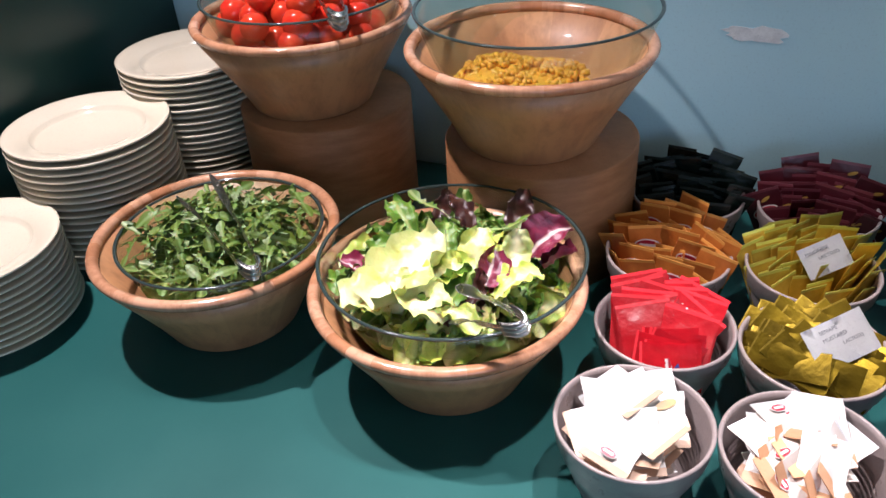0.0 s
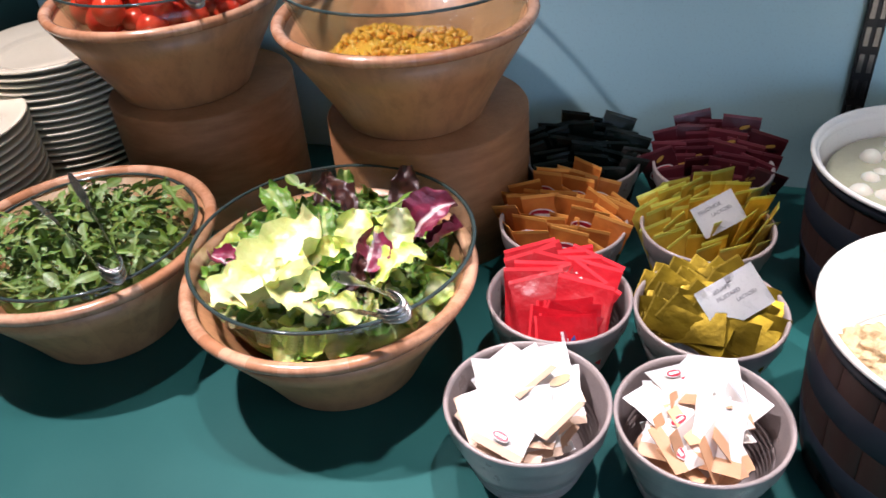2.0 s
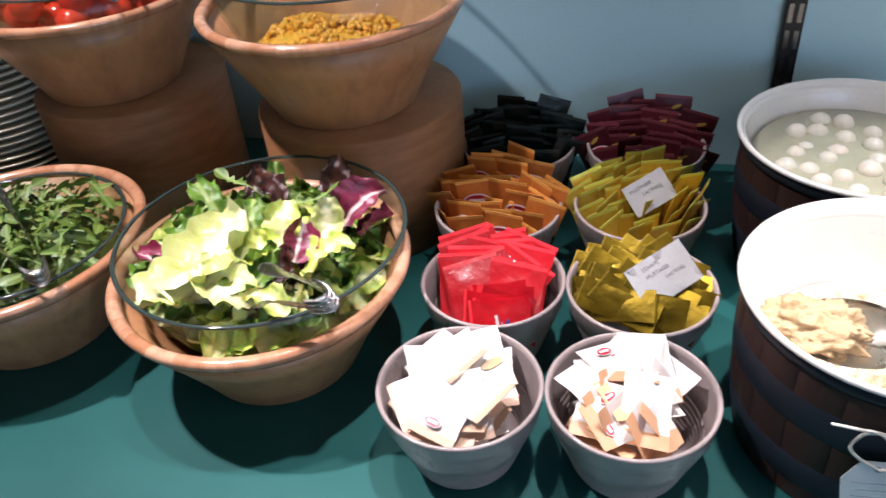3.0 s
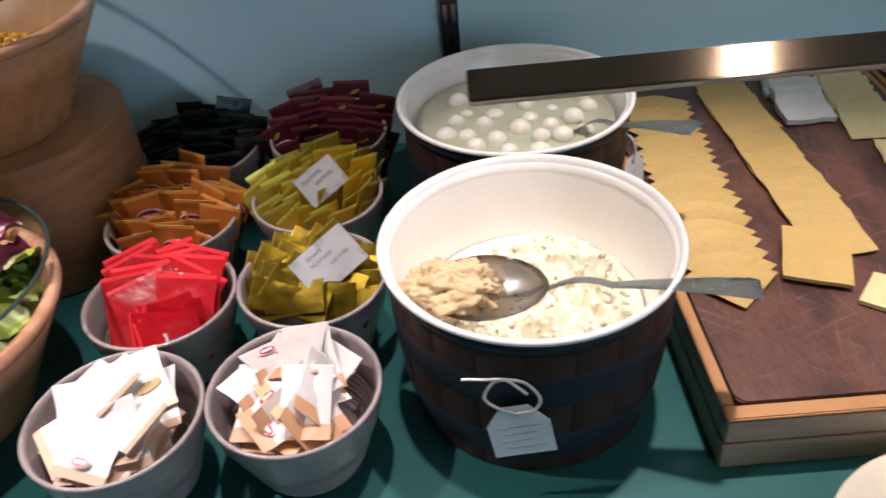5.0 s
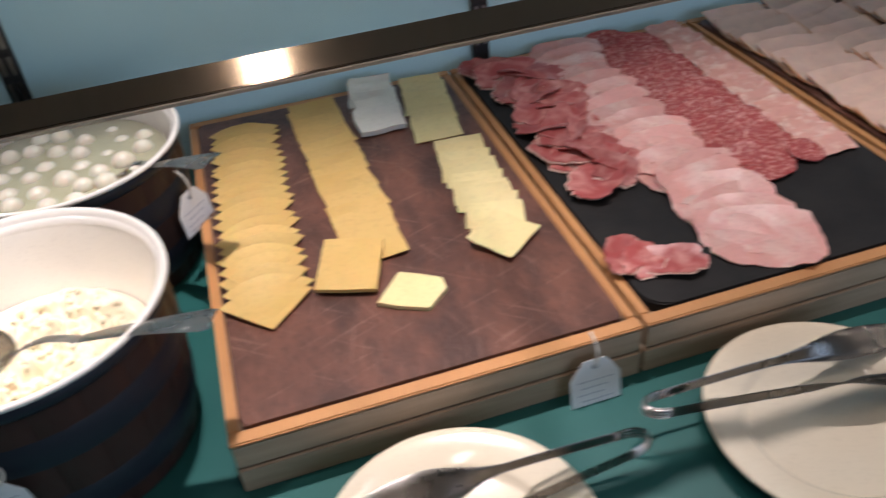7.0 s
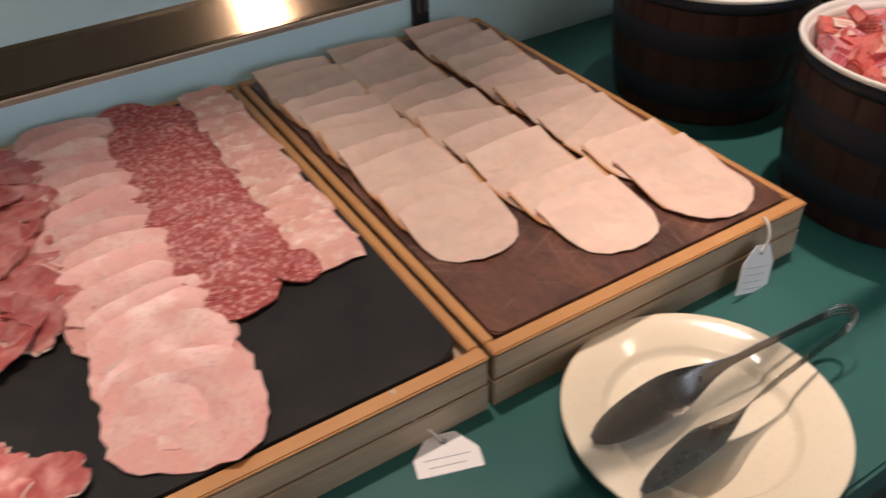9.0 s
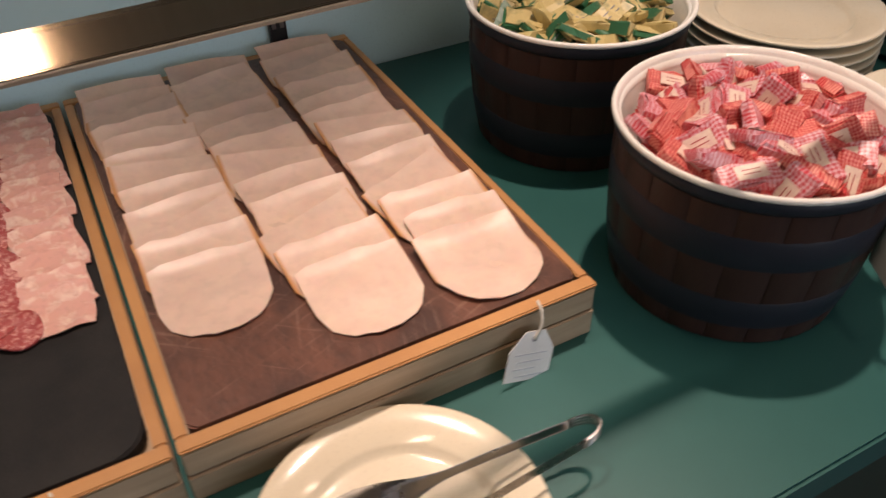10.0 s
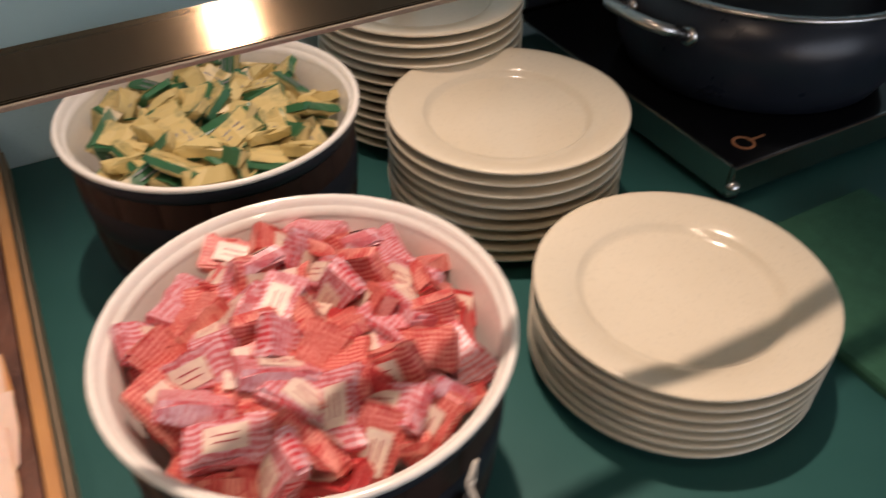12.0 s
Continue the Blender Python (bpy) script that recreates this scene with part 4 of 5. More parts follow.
def tag(m, w=0.046, h=0.05, lines=4, string=(), label="white paper price tag on a white string", name_part=True):
    g = thing("paper_tag", m, label, "tag", "paper tags")
    pts = [(-w / 2, -h), (w / 2, -h), (w / 2, -0.018), (w * 0.22, 0), (-w * 0.22, 0), (-w / 2, -0.018)]
    p = part("tag_paper", slab_at(pts, 0.0006, 0, 0), PAPER, g, smooth=False)
    part("eyelet", lathe([(0.0012, 0.0006), (0.0026, 0.0006), (0.0026, 0.0010), (0.0012, 0.0010)], 14, True), INK, p, "dark punched hole", m=pose(0, -0.007, 0))
    for k in range(lines):
        part("written_line", box(-w * 0.36 + 0.003 * (k % 2), w * (0.36 - 0.1 * (k % 3)), -0.0004, 0.0004, 0.0006, 0.0008), PENCIL, p, smooth=False, m=pose(0, -0.021 - 0.0068 * k, 0))
    for k, pts in enumerate(string):
        part("string", tube(smooth_curve(pts), 0.0013, 6), STRING, g, "white twine")
    return g


LOOP = [[(0, -0.007, 0.001), (-0.012, 0.004, 0.003), (-0.018, 0.014, 0.002), (-0.010, 0.024, 0.0), (0, 0.026, 0.0)], [(0, -0.007, 0.001), (0.014, -0.004, 0.003), (0.020, 0.006, 0.002), (0.012, 0.02, 0.0), (0, 0.026, 0.0)], [(-0.03, 0.034, 0.002), (-0.012, 0.030, 0.002), (0, 0.026, 0.001), (0.012, 0.012, 0.003)]]
tag(pose(0.340, 0.5985, 1.000, 86, -10, -4), string=LOOP, label="white paper name tag tied to the ricotta tub")
HANG = [[(0, -0.007, 0.001), (0.002, 0.006, 0.003), (0.001, 0.018, 0.0), (0, 0.024, -0.006)]]
tag(pose(0.800, 0.5955, 0.946, 80, 0, 0), h=0.046, string=HANG, label="white paper name tag hanging on the cheese box")
tag(pose(1.500, 0.5945, 0.944, 78, 18, 0), h=0.046, string=HANG, label="white paper name tag hanging on the turkey box")
tag(pose(1.168, 0.603, 0.9012, 3, 0, -18), h=0.048, w=0.05, string=[[(0, -0.007, 0.001), (-0.012, 0.000, 0.014), (-0.026, -0.0025, 0.04), (-0.033, 0.003, 0.0585)]], label="white paper name tag lying on the counter before the box")
tag(pose(1.7665, 0.4935, 1.014, 88, 0, 62), h=0.05, string=[[(0, -0.007, 0.002), (0.003, 0.01, 0.004), (-0.004, 0.02, 0.004), (0, 0.028, 0.002)], [(0, 0.028, 0.002), (0.008, 0.034, 0.006), (0.012, 0.024, 0.006), (0, 0.026, 0.004)], [(0, 0.028, 0.002), (-0.010, 0.01, 0.008), (-0.012, -0.02, 0.008), (-0.016, -0.04, 0.008)]], label="white paper name tag tied to the sweets tub")
tag(pose(0.497, 0.915, 1.0, 84, 0, 50), h=0.045, string=HANG, label="white paper name tag tied to the mozzarella tub")


# ---------------------------------------------------------------- spoons and tongs
def spoon(tip, end, label, drop=0.010, bowl_l=0.036, bowl_w=0.023, turn=0.0, name="serving_spoon", tip_over=0.0):
    """From the bowl's middle to the handle's end."""
    a, b = Vector(tip), Vector(end)
    d = (b - a)
    length = d.length
    m = Matrix.Translation(a) @ d.to_track_quat("X", "Z").to_matrix().to_4x4() @ pose(0, 0, 0, turn, 0, 0)
    g = thing(name, m, label, "spoon", "serving spoons")

    def dish(u, v):
        r, an = u, 2 * math.pi * v
        return Vector((bowl_l * r * math.cos(an), bowl_w * r * math.sin(an) * (1 - 0.12 * math.cos(an)), -drop * (1 - r * r)))
    part("bowl", sheet(6, 32, dish, 0.0012), STEEL, g, "polished steel spoon bowl", m=pose(0, 0, 0, tip_over, 0, 0))

    def stem(u, v):
        x = bowl_l * 0.93 + u * (length - bowl_l * 0.93)
        w = 0.0050 + 0.0105 * max(0, u - 0.3) ** 1.2 * 1.7
        if u > 0.97:
            w *= 0.8
        z = 0.010 * math.sin(min(1, u * 3) * math.pi) * 0.6 + 0.004 * math.sin(math.pi * u) - 0.001
        return Vector((x, (v - 0.5) * 2 * w, z - 0.0012 * (2 * (v - 0.5)) ** 2))
    part("handle", sheet(24, 4, stem, 0.0032), STEEL, g, "flat widening steel handle")


spoon((0.331, 0.680, 1.042), (0.517, 0.633, 1.063), "polished steel serving spoon lying in the ricotta", 0.014, 0.046, 0.031, -12, tip_over=26)
spoon((0.425, 0.945, 1.024), (0.534, 0.843, 1.070), "polished steel spoon resting in the mozzarella tub", bowl_l=0.03, bowl_w=0.02)


def tongs(loop, tip_a, tip_b, label, blade=0.014, material=None, loop_w=0.013):
    """Spring tongs of one bent steel strip: a round loop and two arms ending in blades."""
    L, A, B = Vector(loop), Vector(tip_a), Vector(tip_b)
    g = thing("serving_tongs", Matrix.Translation(L), label, "tongs", "serving tongs")
    mid = ((A + B) / 2 - L)
    d = mid.normalized()
    side = (A - B); side = (side - d * side.dot(d)).normalized()
    up = d.cross(side) if d.cross(side).z > 0 else side.cross(d)
    r = 0.0095
    for P, s, nm in ((A - L, 1, "arm"), (B - L, -1, "arm")):
        start = d * 0.012 + side * r * s

        def arm(u, v, P=P, s=s, start=start):
            p = start.lerp(P, u) + up * 0.006 * math.sin(math.pi * u)
            k = max(0.0, min(1.0, (u - 0.42) / 0.3))
            w = 0.0058 + (blade - 0.0058) * k * k * (3 - 2 * k)
            if u > 0.72:
                w *= math.sqrt(max(0.04, 1 - ((u - 0.72) / 0.285) ** 2))
            wide = (up * (1 - k) + side * s * 0.85 * k + up * 0.45 * k).normalized()
            return p + wide * (v - 0.5) * 2 * w
        part(nm, sheet(26, 4, arm, 0.0012), material or DARK_STEEL, g, "flat steel arm with a broad blade")

    def bend(u, v):
        an = math.pi * (u - 0.5)
        return d * 0.012 - d * 0.019 * math.cos(an) + side * r * math.sin(an) + up * (v - 0.5) * loop_w
    part("spring_loop", sheet(16, 3, bend, 0.0012), STEEL, g, "bright ribbed steel spring end")
    for k in range(3):
        z = (k - 1) * loop_w * 0.27
        part("rib", tube([d * 0.012 - d * 0.0198 * math.cos(math.pi * (u / 12 - 0.5)) + side * (r + 0.0006) * math.sin(math.pi * (u / 12 - 0.5)) + up * z for u in range(13)], 0.07 * loop_w, 8), STEEL, g)


PT = "steel serving tongs lying across a plate"
tongs((1.482, 0.497, 0.944), (1.246, 0.523, 0.925), (1.246, 0.472, 0.925), PT, 0.016)
tongs((0.822, 0.538, 0.940), (1.082, 0.541, 0.926), (1.066, 0.492, 0.926), PT, 0.013)
tongs((0.797, 0.513, 0.940), (0.566, 0.531, 0.926), (0.566, 0.478, 0.926), PT, 0.017)
tongs((-0.352, 0.650, 1.042), (-0.477, 0.757, 1.073), (-0.486, 0.708, 1.070), "steel tongs stuck into the bowl of rocket", 0.0045, STEEL, 0.022)
tongs((-0.066, 0.636, 1.062), (-0.134, 0.660, 1.066), (-0.128, 0.628, 1.052), "steel tongs stuck into the mixed salad", 0.0055, STEEL, 0.027)
tongs((-0.352, 0.876, 1.224), (-0.430, 0.985, 1.252), (-0.450, 0.955, 1.250), "steel tongs resting in the bowl of tomatoes", 0.007, STEEL, 0.024)


# ---------------------------------------------------------------- tomatoes, corn, leaves
def leaf_material(name, colour, second, rough=0.45, rib=None, width=0.004):
    m = surface(name, colour, second, rough=rough, scale=45, fine=260, bump=0.25, vary=0.25, dist=0.003)
    b = m.node_tree.nodes["Principled BSDF"]
    b.inputs["Subsurface Weight"].default_value, b.inputs["Subsurface Scale"].default_value = 0.25, 0.004
    if rib:                                                 # pale midrib and side veins
        t = m.node_tree
        co, sep, ab = add(t, "ShaderNodeTexCoord"), add(t, "ShaderNodeSeparateXYZ"), t.nodes.new("ShaderNodeMath")
        ab.operation = "ABSOLUTE"
        t.links.new(co.outputs["Object"], sep.inputs[0]), t.links.new(sep.outputs[0], ab.inputs[0])
        t.links.new(mix(t, rib, b.inputs["Base Color"].links[0].from_socket, ramp(t, ab.outputs[0], 0.0012, width)), b.inputs["Base Color"])
    return m


TOMATO = surface("tomato skin", (0.60, 0.024, 0.012), (0.64, 0.055, 0.015), rough=0.14, scale=30, bump=0.02, vary=0.12, sss=0.15, coat=0.3)
tm = mesh_of("cherry_tomato", lathe([(0, 0.0125), (0.004, 0.0132), (0.009, 0.0118), (0.0135, 0.006), (0.0146, 0.0), (0.0132, -0.0065), (0.009, -0.0115), (0.004, -0.0135), (0, -0.0138)], 20), TOMATO)
rnd = random.Random(21)
for layer, (zz, rr, n) in enumerate(((1.118, 0.078, 12), (1.142, 0.094, 17), (1.166, 0.104, 21), (1.190, 0.104, 22), (1.212, 0.078, 13), (1.230, 0.04, 5))):
    for k in range(n):
        r = rr * math.sqrt((k + 0.5) / n)
        a = 2.399 * k + layer
        s = rnd.uniform(1.1, 1.35)
        solid("cherry_tomato", tm, pose(-0.487 + r * math.cos(a), 1.012 + r * math.sin(a), zz + rnd.uniform(-0.004, 0.004), rnd.uniform(0, 180), rnd.uniform(0, 180), rnd.uniform(0, 360)) @ Matrix.Scale(s, 4), "glossy red cherry tomato heaped in the glass bowl", "tomato", "cherry tomatoes in the bowl")

CORN = surface("sweetcorn", (0.76, 0.32, 0.018), (0.78, 0.40, 0.03), rough=0.3, scale=60, bump=0.05, sss=0.2)
bm = lathe([(0, 1.140), (0.03, 1.138), (0.055, 1.133), (0.082, 1.122), (0.07, 1.112), (0, 1.106)], 32)
bmesh.ops.translate(bm, vec=(-0.184, 0.994, 0), verts=bm.verts)
for k in range(700):
    r, a = 0.082 * math.sqrt(rnd.random()), rnd.uniform(0, 6.283)
    z = 1.126 + 0.018 * (1 - (r / 0.082) ** 2) - 0.006 * rnd.random() + 0.005 * math.sin(3 * a)
    bmesh.ops.create_icosphere(bm, subdivisions=1, radius=0.0042, matrix=pose(-0.184 + r * math.cos(a), 0.994 + r * math.sin(a), z, rnd.uniform(0, 180), rnd.uniform(0, 180), 0) @ Matrix.Diagonal((1, 0.8, 1.25, 1)))
solid("sweetcorn", mesh_of("sweetcorn", bm, CORN), Matrix(), "heap of yellow sweetcorn kernels in the glass bowl", "sweetcorn", kind="stuff")


def rocket_leaf(seed, material):
    """A long stalk, two or three pairs of pointed lobes and a lobed tip."""
    r = random.Random(seed)
    L, W = r.uniform(0.066, 0.084), r.uniform(0.0075, 0.0105)
    lobes = [(0.40 + r.uniform(-0.03, 0.03), 0.65), (0.54 + r.uniform(-0.03, 0.03), 0.9), (0.68 + r.uniform(-0.03, 0.03), 0.8)]
    bow, twist, roll = r.uniform(-0.016, 0.022), r.uniform(-0.9, 0.9), r.uniform(-0.008, 0.008)

    def place(u, v):
        s = 2 * (v - 0.5)
        w = 0.07 + 0.12 * max(0.0, min(1.0, (u - 0.28) / 0.15))
        for at, big in lobes:
            w = max(w, big * max(0.0, 1 - abs(u - at) / 0.062))
        if u > 0.76:
            w = max(w, 0.75 * math.sin(math.pi * min(1.0, (u - 0.74) / 0.26)) ** 0.6)
        x = s * w * W
        a = twist * (u - 0.4)
        z = bow * math.sin(math.pi * u) + 0.35 * abs(x) + roll * math.sin(2 * math.pi * u)
        return Vector((x * math.cos(a) + 0.4 * roll * math.sin(4 * u), (u - 0.5) * L - 0.10 * abs(s) * w * W, z + x * math.sin(a)))
    return mesh_of("leaf", sheet(30, 2, place), material)


def leaf_mesh(kind, seed, material):
    """A salad leaf: cut outline, ruffled rim, crumpled blade."""
    if kind == "rocket":
        return rocket_leaf(seed, material)
    r = random.Random(seed)
    far = Vector((r.uniform(0, 40), r.uniform(0, 40), r.uniform(0, 40)))
    # length, half width, depth of the cuts, ruffle, crumple, cupping
    L, W, cut, ruffle, crumple, cup = {"oak": (0.072, 0.024, 0.55, 0.010, 0.006, 0.25), "frisee": (0.066, 0.027, 0.75, 0.013, 0.007, 0.3), "iceberg": (0.088, 0.036, 0.30, 0.012, 0.009, 0.4), "radicchio": (0.062, 0.026, 0.15, 0.007, 0.006, 0.6), "baby": (0.055, 0.015, 0.08, 0.003, 0.003, 0.3)}[kind]
    bow = r.uniform(-0.012, 0.020)

    def place(u, v):
        s = 2 * (v - 0.5)
        w = 0.16 + 0.86 * math.sin(math.pi * (0.10 + 0.86 * u)) ** 0.75
        edge = 0.5 + 0.5 * noise.noise(far + Vector((u * 9.0, 3.0 if s > 0 else -3.0, 0)))
        fine = noise.noise(far + Vector((u * 26.0, 5.0 if s > 0 else -5.0, 1)))
        w *= 1 - abs(s) ** 2 * (cut * edge * 0.7 + cut * 0.22 * fine)
        x, y = s * w * W, (u - 0.5) * L * (1 + 0.10 * cut * noise.noise(far + Vector((s * 4, 9, u))) * u)
        z = cup * W * s * s + ruffle * abs(s) ** 1.5 * noise.noise(far + Vector((u * 7.0, s * 2.5, 7))) * 1.6
        z += crumple * noise.fractal(far + Vector((x * 60, y * 60, 0)), 0.9, 2.0, 3) + bow * math.sin(math.pi * u)
        return Vector((x, y, z))
    return mesh_of("leaf", sheet(18, 12, place), material)


ROCKET_A = leaf_material("rocket green", (0.085, 0.140, 0.012), (0.125, 0.19, 0.020), 0.42, (0.20, 0.29, 0.08), 0.0024)
ROCKET_B = leaf_material("rocket light green", (0.13, 0.21, 0.026), (0.09, 0.16, 0.018), 0.42, (0.30, 0.38, 0.13), 0.0024)
LETTUCE = leaf_material("lettuce green", (0.16, 0.28, 0.03), (0.085, 0.18, 0.018), 0.38, (0.36, 0.44, 0.14))
PALE = leaf_material("pale lettuce", (0.56, 0.60, 0.13), (0.36, 0.47, 0.06), 0.36, (0.76, 0.74, 0.40), 0.016)
PALER = leaf_material("white lettuce rib", (0.68, 0.68, 0.29), (0.52, 0.57, 0.15), 0.36, (0.76, 0.74, 0.46), 0.018)
WINE = leaf_material("radicchio", (0.13, 0.010, 0.030), (0.24, 0.03, 0.07), 0.3, (0.66, 0.52, 0.50), 0.0035)
DARKRED = leaf_material("dark red leaf", (0.045, 0.012, 0.014), (0.075, 0.028, 0.016), 0.32)

rocket_bowl = thing("rocket_salad", pose(-0.448, 0.722, 0.022), "loose fresh green rocket leaves filling the bowl", "salad")
part("lower_leaves", lathe([(0, 0.996), (0.04, 0.993), (0.08, 0.982), (0.100, 0.962), (0.085, 0.94), (0, 0.932)], 32, wobble=0.05), ROCKET_A, rocket_bowl, "dark packed lower leaves")
meshes = [leaf_mesh("rocket", 30 + k, (ROCKET_A, ROCKET_B, ROCKET_A)[k % 3]) for k in range(8)]
for k in range(330):
    r, a = 0.093 * math.sqrt(rnd.random()), rnd.uniform(0, 6.283)
    z = 1.004 - 1.6 * r * r + rnd.uniform(-0.010, 0.010)
    part("leaf", meshes[k % 8], None, rocket_bowl, m=pose(r * math.cos(a), r * math.sin(a), z, rnd.gauss(0, 26), rnd.gauss(0, 34), rnd.uniform(0, 360)) @ Matrix.Scale(rnd.uniform(0.6, 1.0), 4))
salad = thing("mixed_salad", pose(-0.173, 0.742, 0.0), "mixed green, pale and dark red salad leaves in the glass bowl", "salad")
part("lower_leaves", lathe([(0, 1.008), (0.05, 1.005), (0.09, 1.0), (0.112, 0.994), (0.106, 0.976), (0.088, 0.950), (0, 0.938)], 32, wobble=0.06), LETTUCE, salad, "packed lower leaves")
KINDS = {"oak": ("oak", LETTUCE, 12), "frisee": ("frisee", LETTUCE, 14), "rocket": ("rocket", ROCKET_B, 10), "baby": ("baby", ROCKET_A, 13), "pale": ("iceberg", PALE, 15), "paler": ("iceberg", PALER, 16), "wine": ("radicchio", WINE, 17), "dark": ("oak", DARKRED, 18)}
lm = {key: [leaf_mesh(kind, seed * 7 + j, mat) for j in range(3)] for key, (kind, mat, seed) in KINDS.items()}


def strew(keys, n, cx, cy, rad, z, lift, tilt=24, size=(0.7, 1.1)):
    for k in range(n):
        r, a = rad * math.sqrt(rnd.random()), rnd.uniform(0, 6.283)
        x, y = cx + r * math.cos(a), cy + r * math.sin(a)
        far = 0.106
        if math.hypot(x, y) > far:
            x, y = x * far / math.hypot(x, y), y * far / math.hypot(x, y)
        zz = z - 0.020 + lift * rnd.random() - 1.3 * (x * x + y * y)
        part("leaf", rnd.choice(lm[rnd.choice(keys)]), None, salad, m=pose(x, y, zz, rnd.gauss(10, tilt), rnd.gauss(0, tilt), rnd.uniform(0, 360)) @ Matrix.Scale(rnd.uniform(*size), 4))


for k in range(40):                                        # leaves pressed against the glass
    a = 2 * math.pi * k / 40 + rnd.uniform(-0.05, 0.05)
    part("leaf", rnd.choice(lm[rnd.choice(("frisee", "pale", "oak", "rocket", "paler", "pale"))]), None, salad, m=pose(0.098 * math.cos(a), 0.098 * math.sin(a), 1.000 + rnd.uniform(-0.01, 0.012), 0, 0, math.degrees(a) + 90) @ pose(0, 0, 0, rnd.uniform(-12, 12), rnd.uniform(18, 62) * 0.5, rnd.uniform(-40, 40)) @ Matrix.Scale(rnd.uniform(0.42, 0.62), 4))
strew(("oak", "frisee", "rocket", "baby", "pale", "oak"), 90, 0, 0, 0.104, 1.034, 0.012, 24, (0.5, 0.8))
strew(("rocket", "rocket", "baby", "oak", "frisee"), 54, -0.03, 0.050, 0.072, 1.040, 0.014, 26, (0.55, 0.85))
strew(("frisee", "oak", "rocket"), 18, -0.075, -0.02, 0.045, 1.050, 0.012, 30, (0.5, 0.8))
strew(("pale", "frisee", "oak"), 14, 0.075, -0.02, 0.045, 1.050, 0.014, 36, (0.4, 0.6))
strew(("pale", "frisee", "paler"), 16, 0.02, -0.06, 0.05, 1.046, 0.010, 26, (0.4, 0.65))
strew(("wine", "dark"), 8, 0.02, -0.05, 0.05, 1.052, 0.010, 30, (0.4, 0.6))
# the large leaves on top: kind, place, size, turn, tilt
for key, x, y, z, size, turn, rx, ry in (("paler", -0.020, -0.060, 1.056, 1.15, -28, 20, -8), ("paler", -0.040, -0.088, 1.046, 0.80, -60, 12, 6), ("frisee", -0.002, -0.002, 1.058, 0.62, 20, 20, -10),
        ("pale", 0.036, -0.018, 1.062, 0.55, 8, 42, 6), ("paler", 0.070, -0.002, 1.062, 0.46, 24, 50, 14), ("pale", 0.088, -0.048, 1.050, 0.60, -50, 20, -14), ("frisee", 0.030, -0.074, 1.056, 0.85, -40, 26, 4),
        ("pale", 0.046, -0.098, 1.038, 0.5, 80, 10, 10), ("wine", 0.054, -0.034, 1.058, 0.62, 20, 34, 30), ("dark", 0.052, -0.062, 1.056, 0.5, -10, 40, -20), ("dark", 0.046, 0.080, 1.050, 0.75, 10, 45, 8),
        ("dark", -0.012, 0.050, 1.056, 0.66, 60, 30, 10), ("dark", -0.040, 0.074, 1.044, 0.6, 0, 40, 0), ("wine", 0.092, 0.034, 1.052, 0.85, -40, 30, 20), ("wine", 0.108, 0.020, 1.044, 0.6, -60, 25, -20),
        ("frisee", -0.018, 0.074, 1.050, 0.62, 10, 35, 0), ("oak", -0.070, 0.030, 1.050, 0.75, 50, 18, -10), ("frisee", -0.060, -0.020, 1.060, 0.66, -35, 28, 14), ("baby", 0.060, 0.050, 1.056, 0.8, -70, 22, 0), ("rocket", 0.030, 0.040, 1.060, 0.95, -75, 14, 0), ("rocket", -0.050, 0.060, 1.054, 0.95, 70, 12, 0), ("paler", 0.006, -0.090, 1.044, 0.7, 70, 8, -6), ("pale", 0.020, -0.050, 1.052, 0.6, -70, 12, 8), ("wine", -0.084, -0.060, 1.044, 0.5, 75, 10, 10)):
    part("leaf", lm[key][int(abs(x) * 1000) % 3], None, salad, m=pose(x, y, z, rx, ry, turn) @ Matrix.Scale(size, 4))


# ---------------------------------------------------------------- ricotta, mozzarella, sweets
RICOTTA = surface("ricotta", (0.82, 0.76, 0.59), (0.81, 0.74, 0.55), rough=0.5, scale=60, fine=300, bump=0.3, sss=0.3)


def curd(u, v):
    a = 2 * math.pi * v
    r = 0.094 * u
    x, y = r * math.cos(a), r * math.sin(a)
    n = noise.fractal(Vector((x * 30, y * 30, 0.3)), 0.8, 2.1, 5)
    n2 = abs(noise.noise(Vector((x * 90, y * 90, 2.0))))
    side = max(0.0, (0.75 * x + 0.66 * y + 0.03) / 0.1)
    hollow = math.exp(-((x + 0.01) ** 2 + (y + 0.02) ** 2) / 0.0012)
    edge = max(0.0, 1 - u ** 5)
    return Vector((x, y, 0.030 + 0.032 * u ** 2.5 + 0.020 * side * edge - 0.008 * hollow + (0.017 * n + 0.018 * n2) * edge - 0.006 * u ** 8))


ric = solid("ricotta", mesh_of("ricotta", sheet(70, 180, curd), RICOTTA), pose(0.367, 0.718, TOP + 0.033) @ Matrix.Diagonal((0.985, 0.985, 1, 1)), "crumbly cream ricotta in the white tub", "cheese")


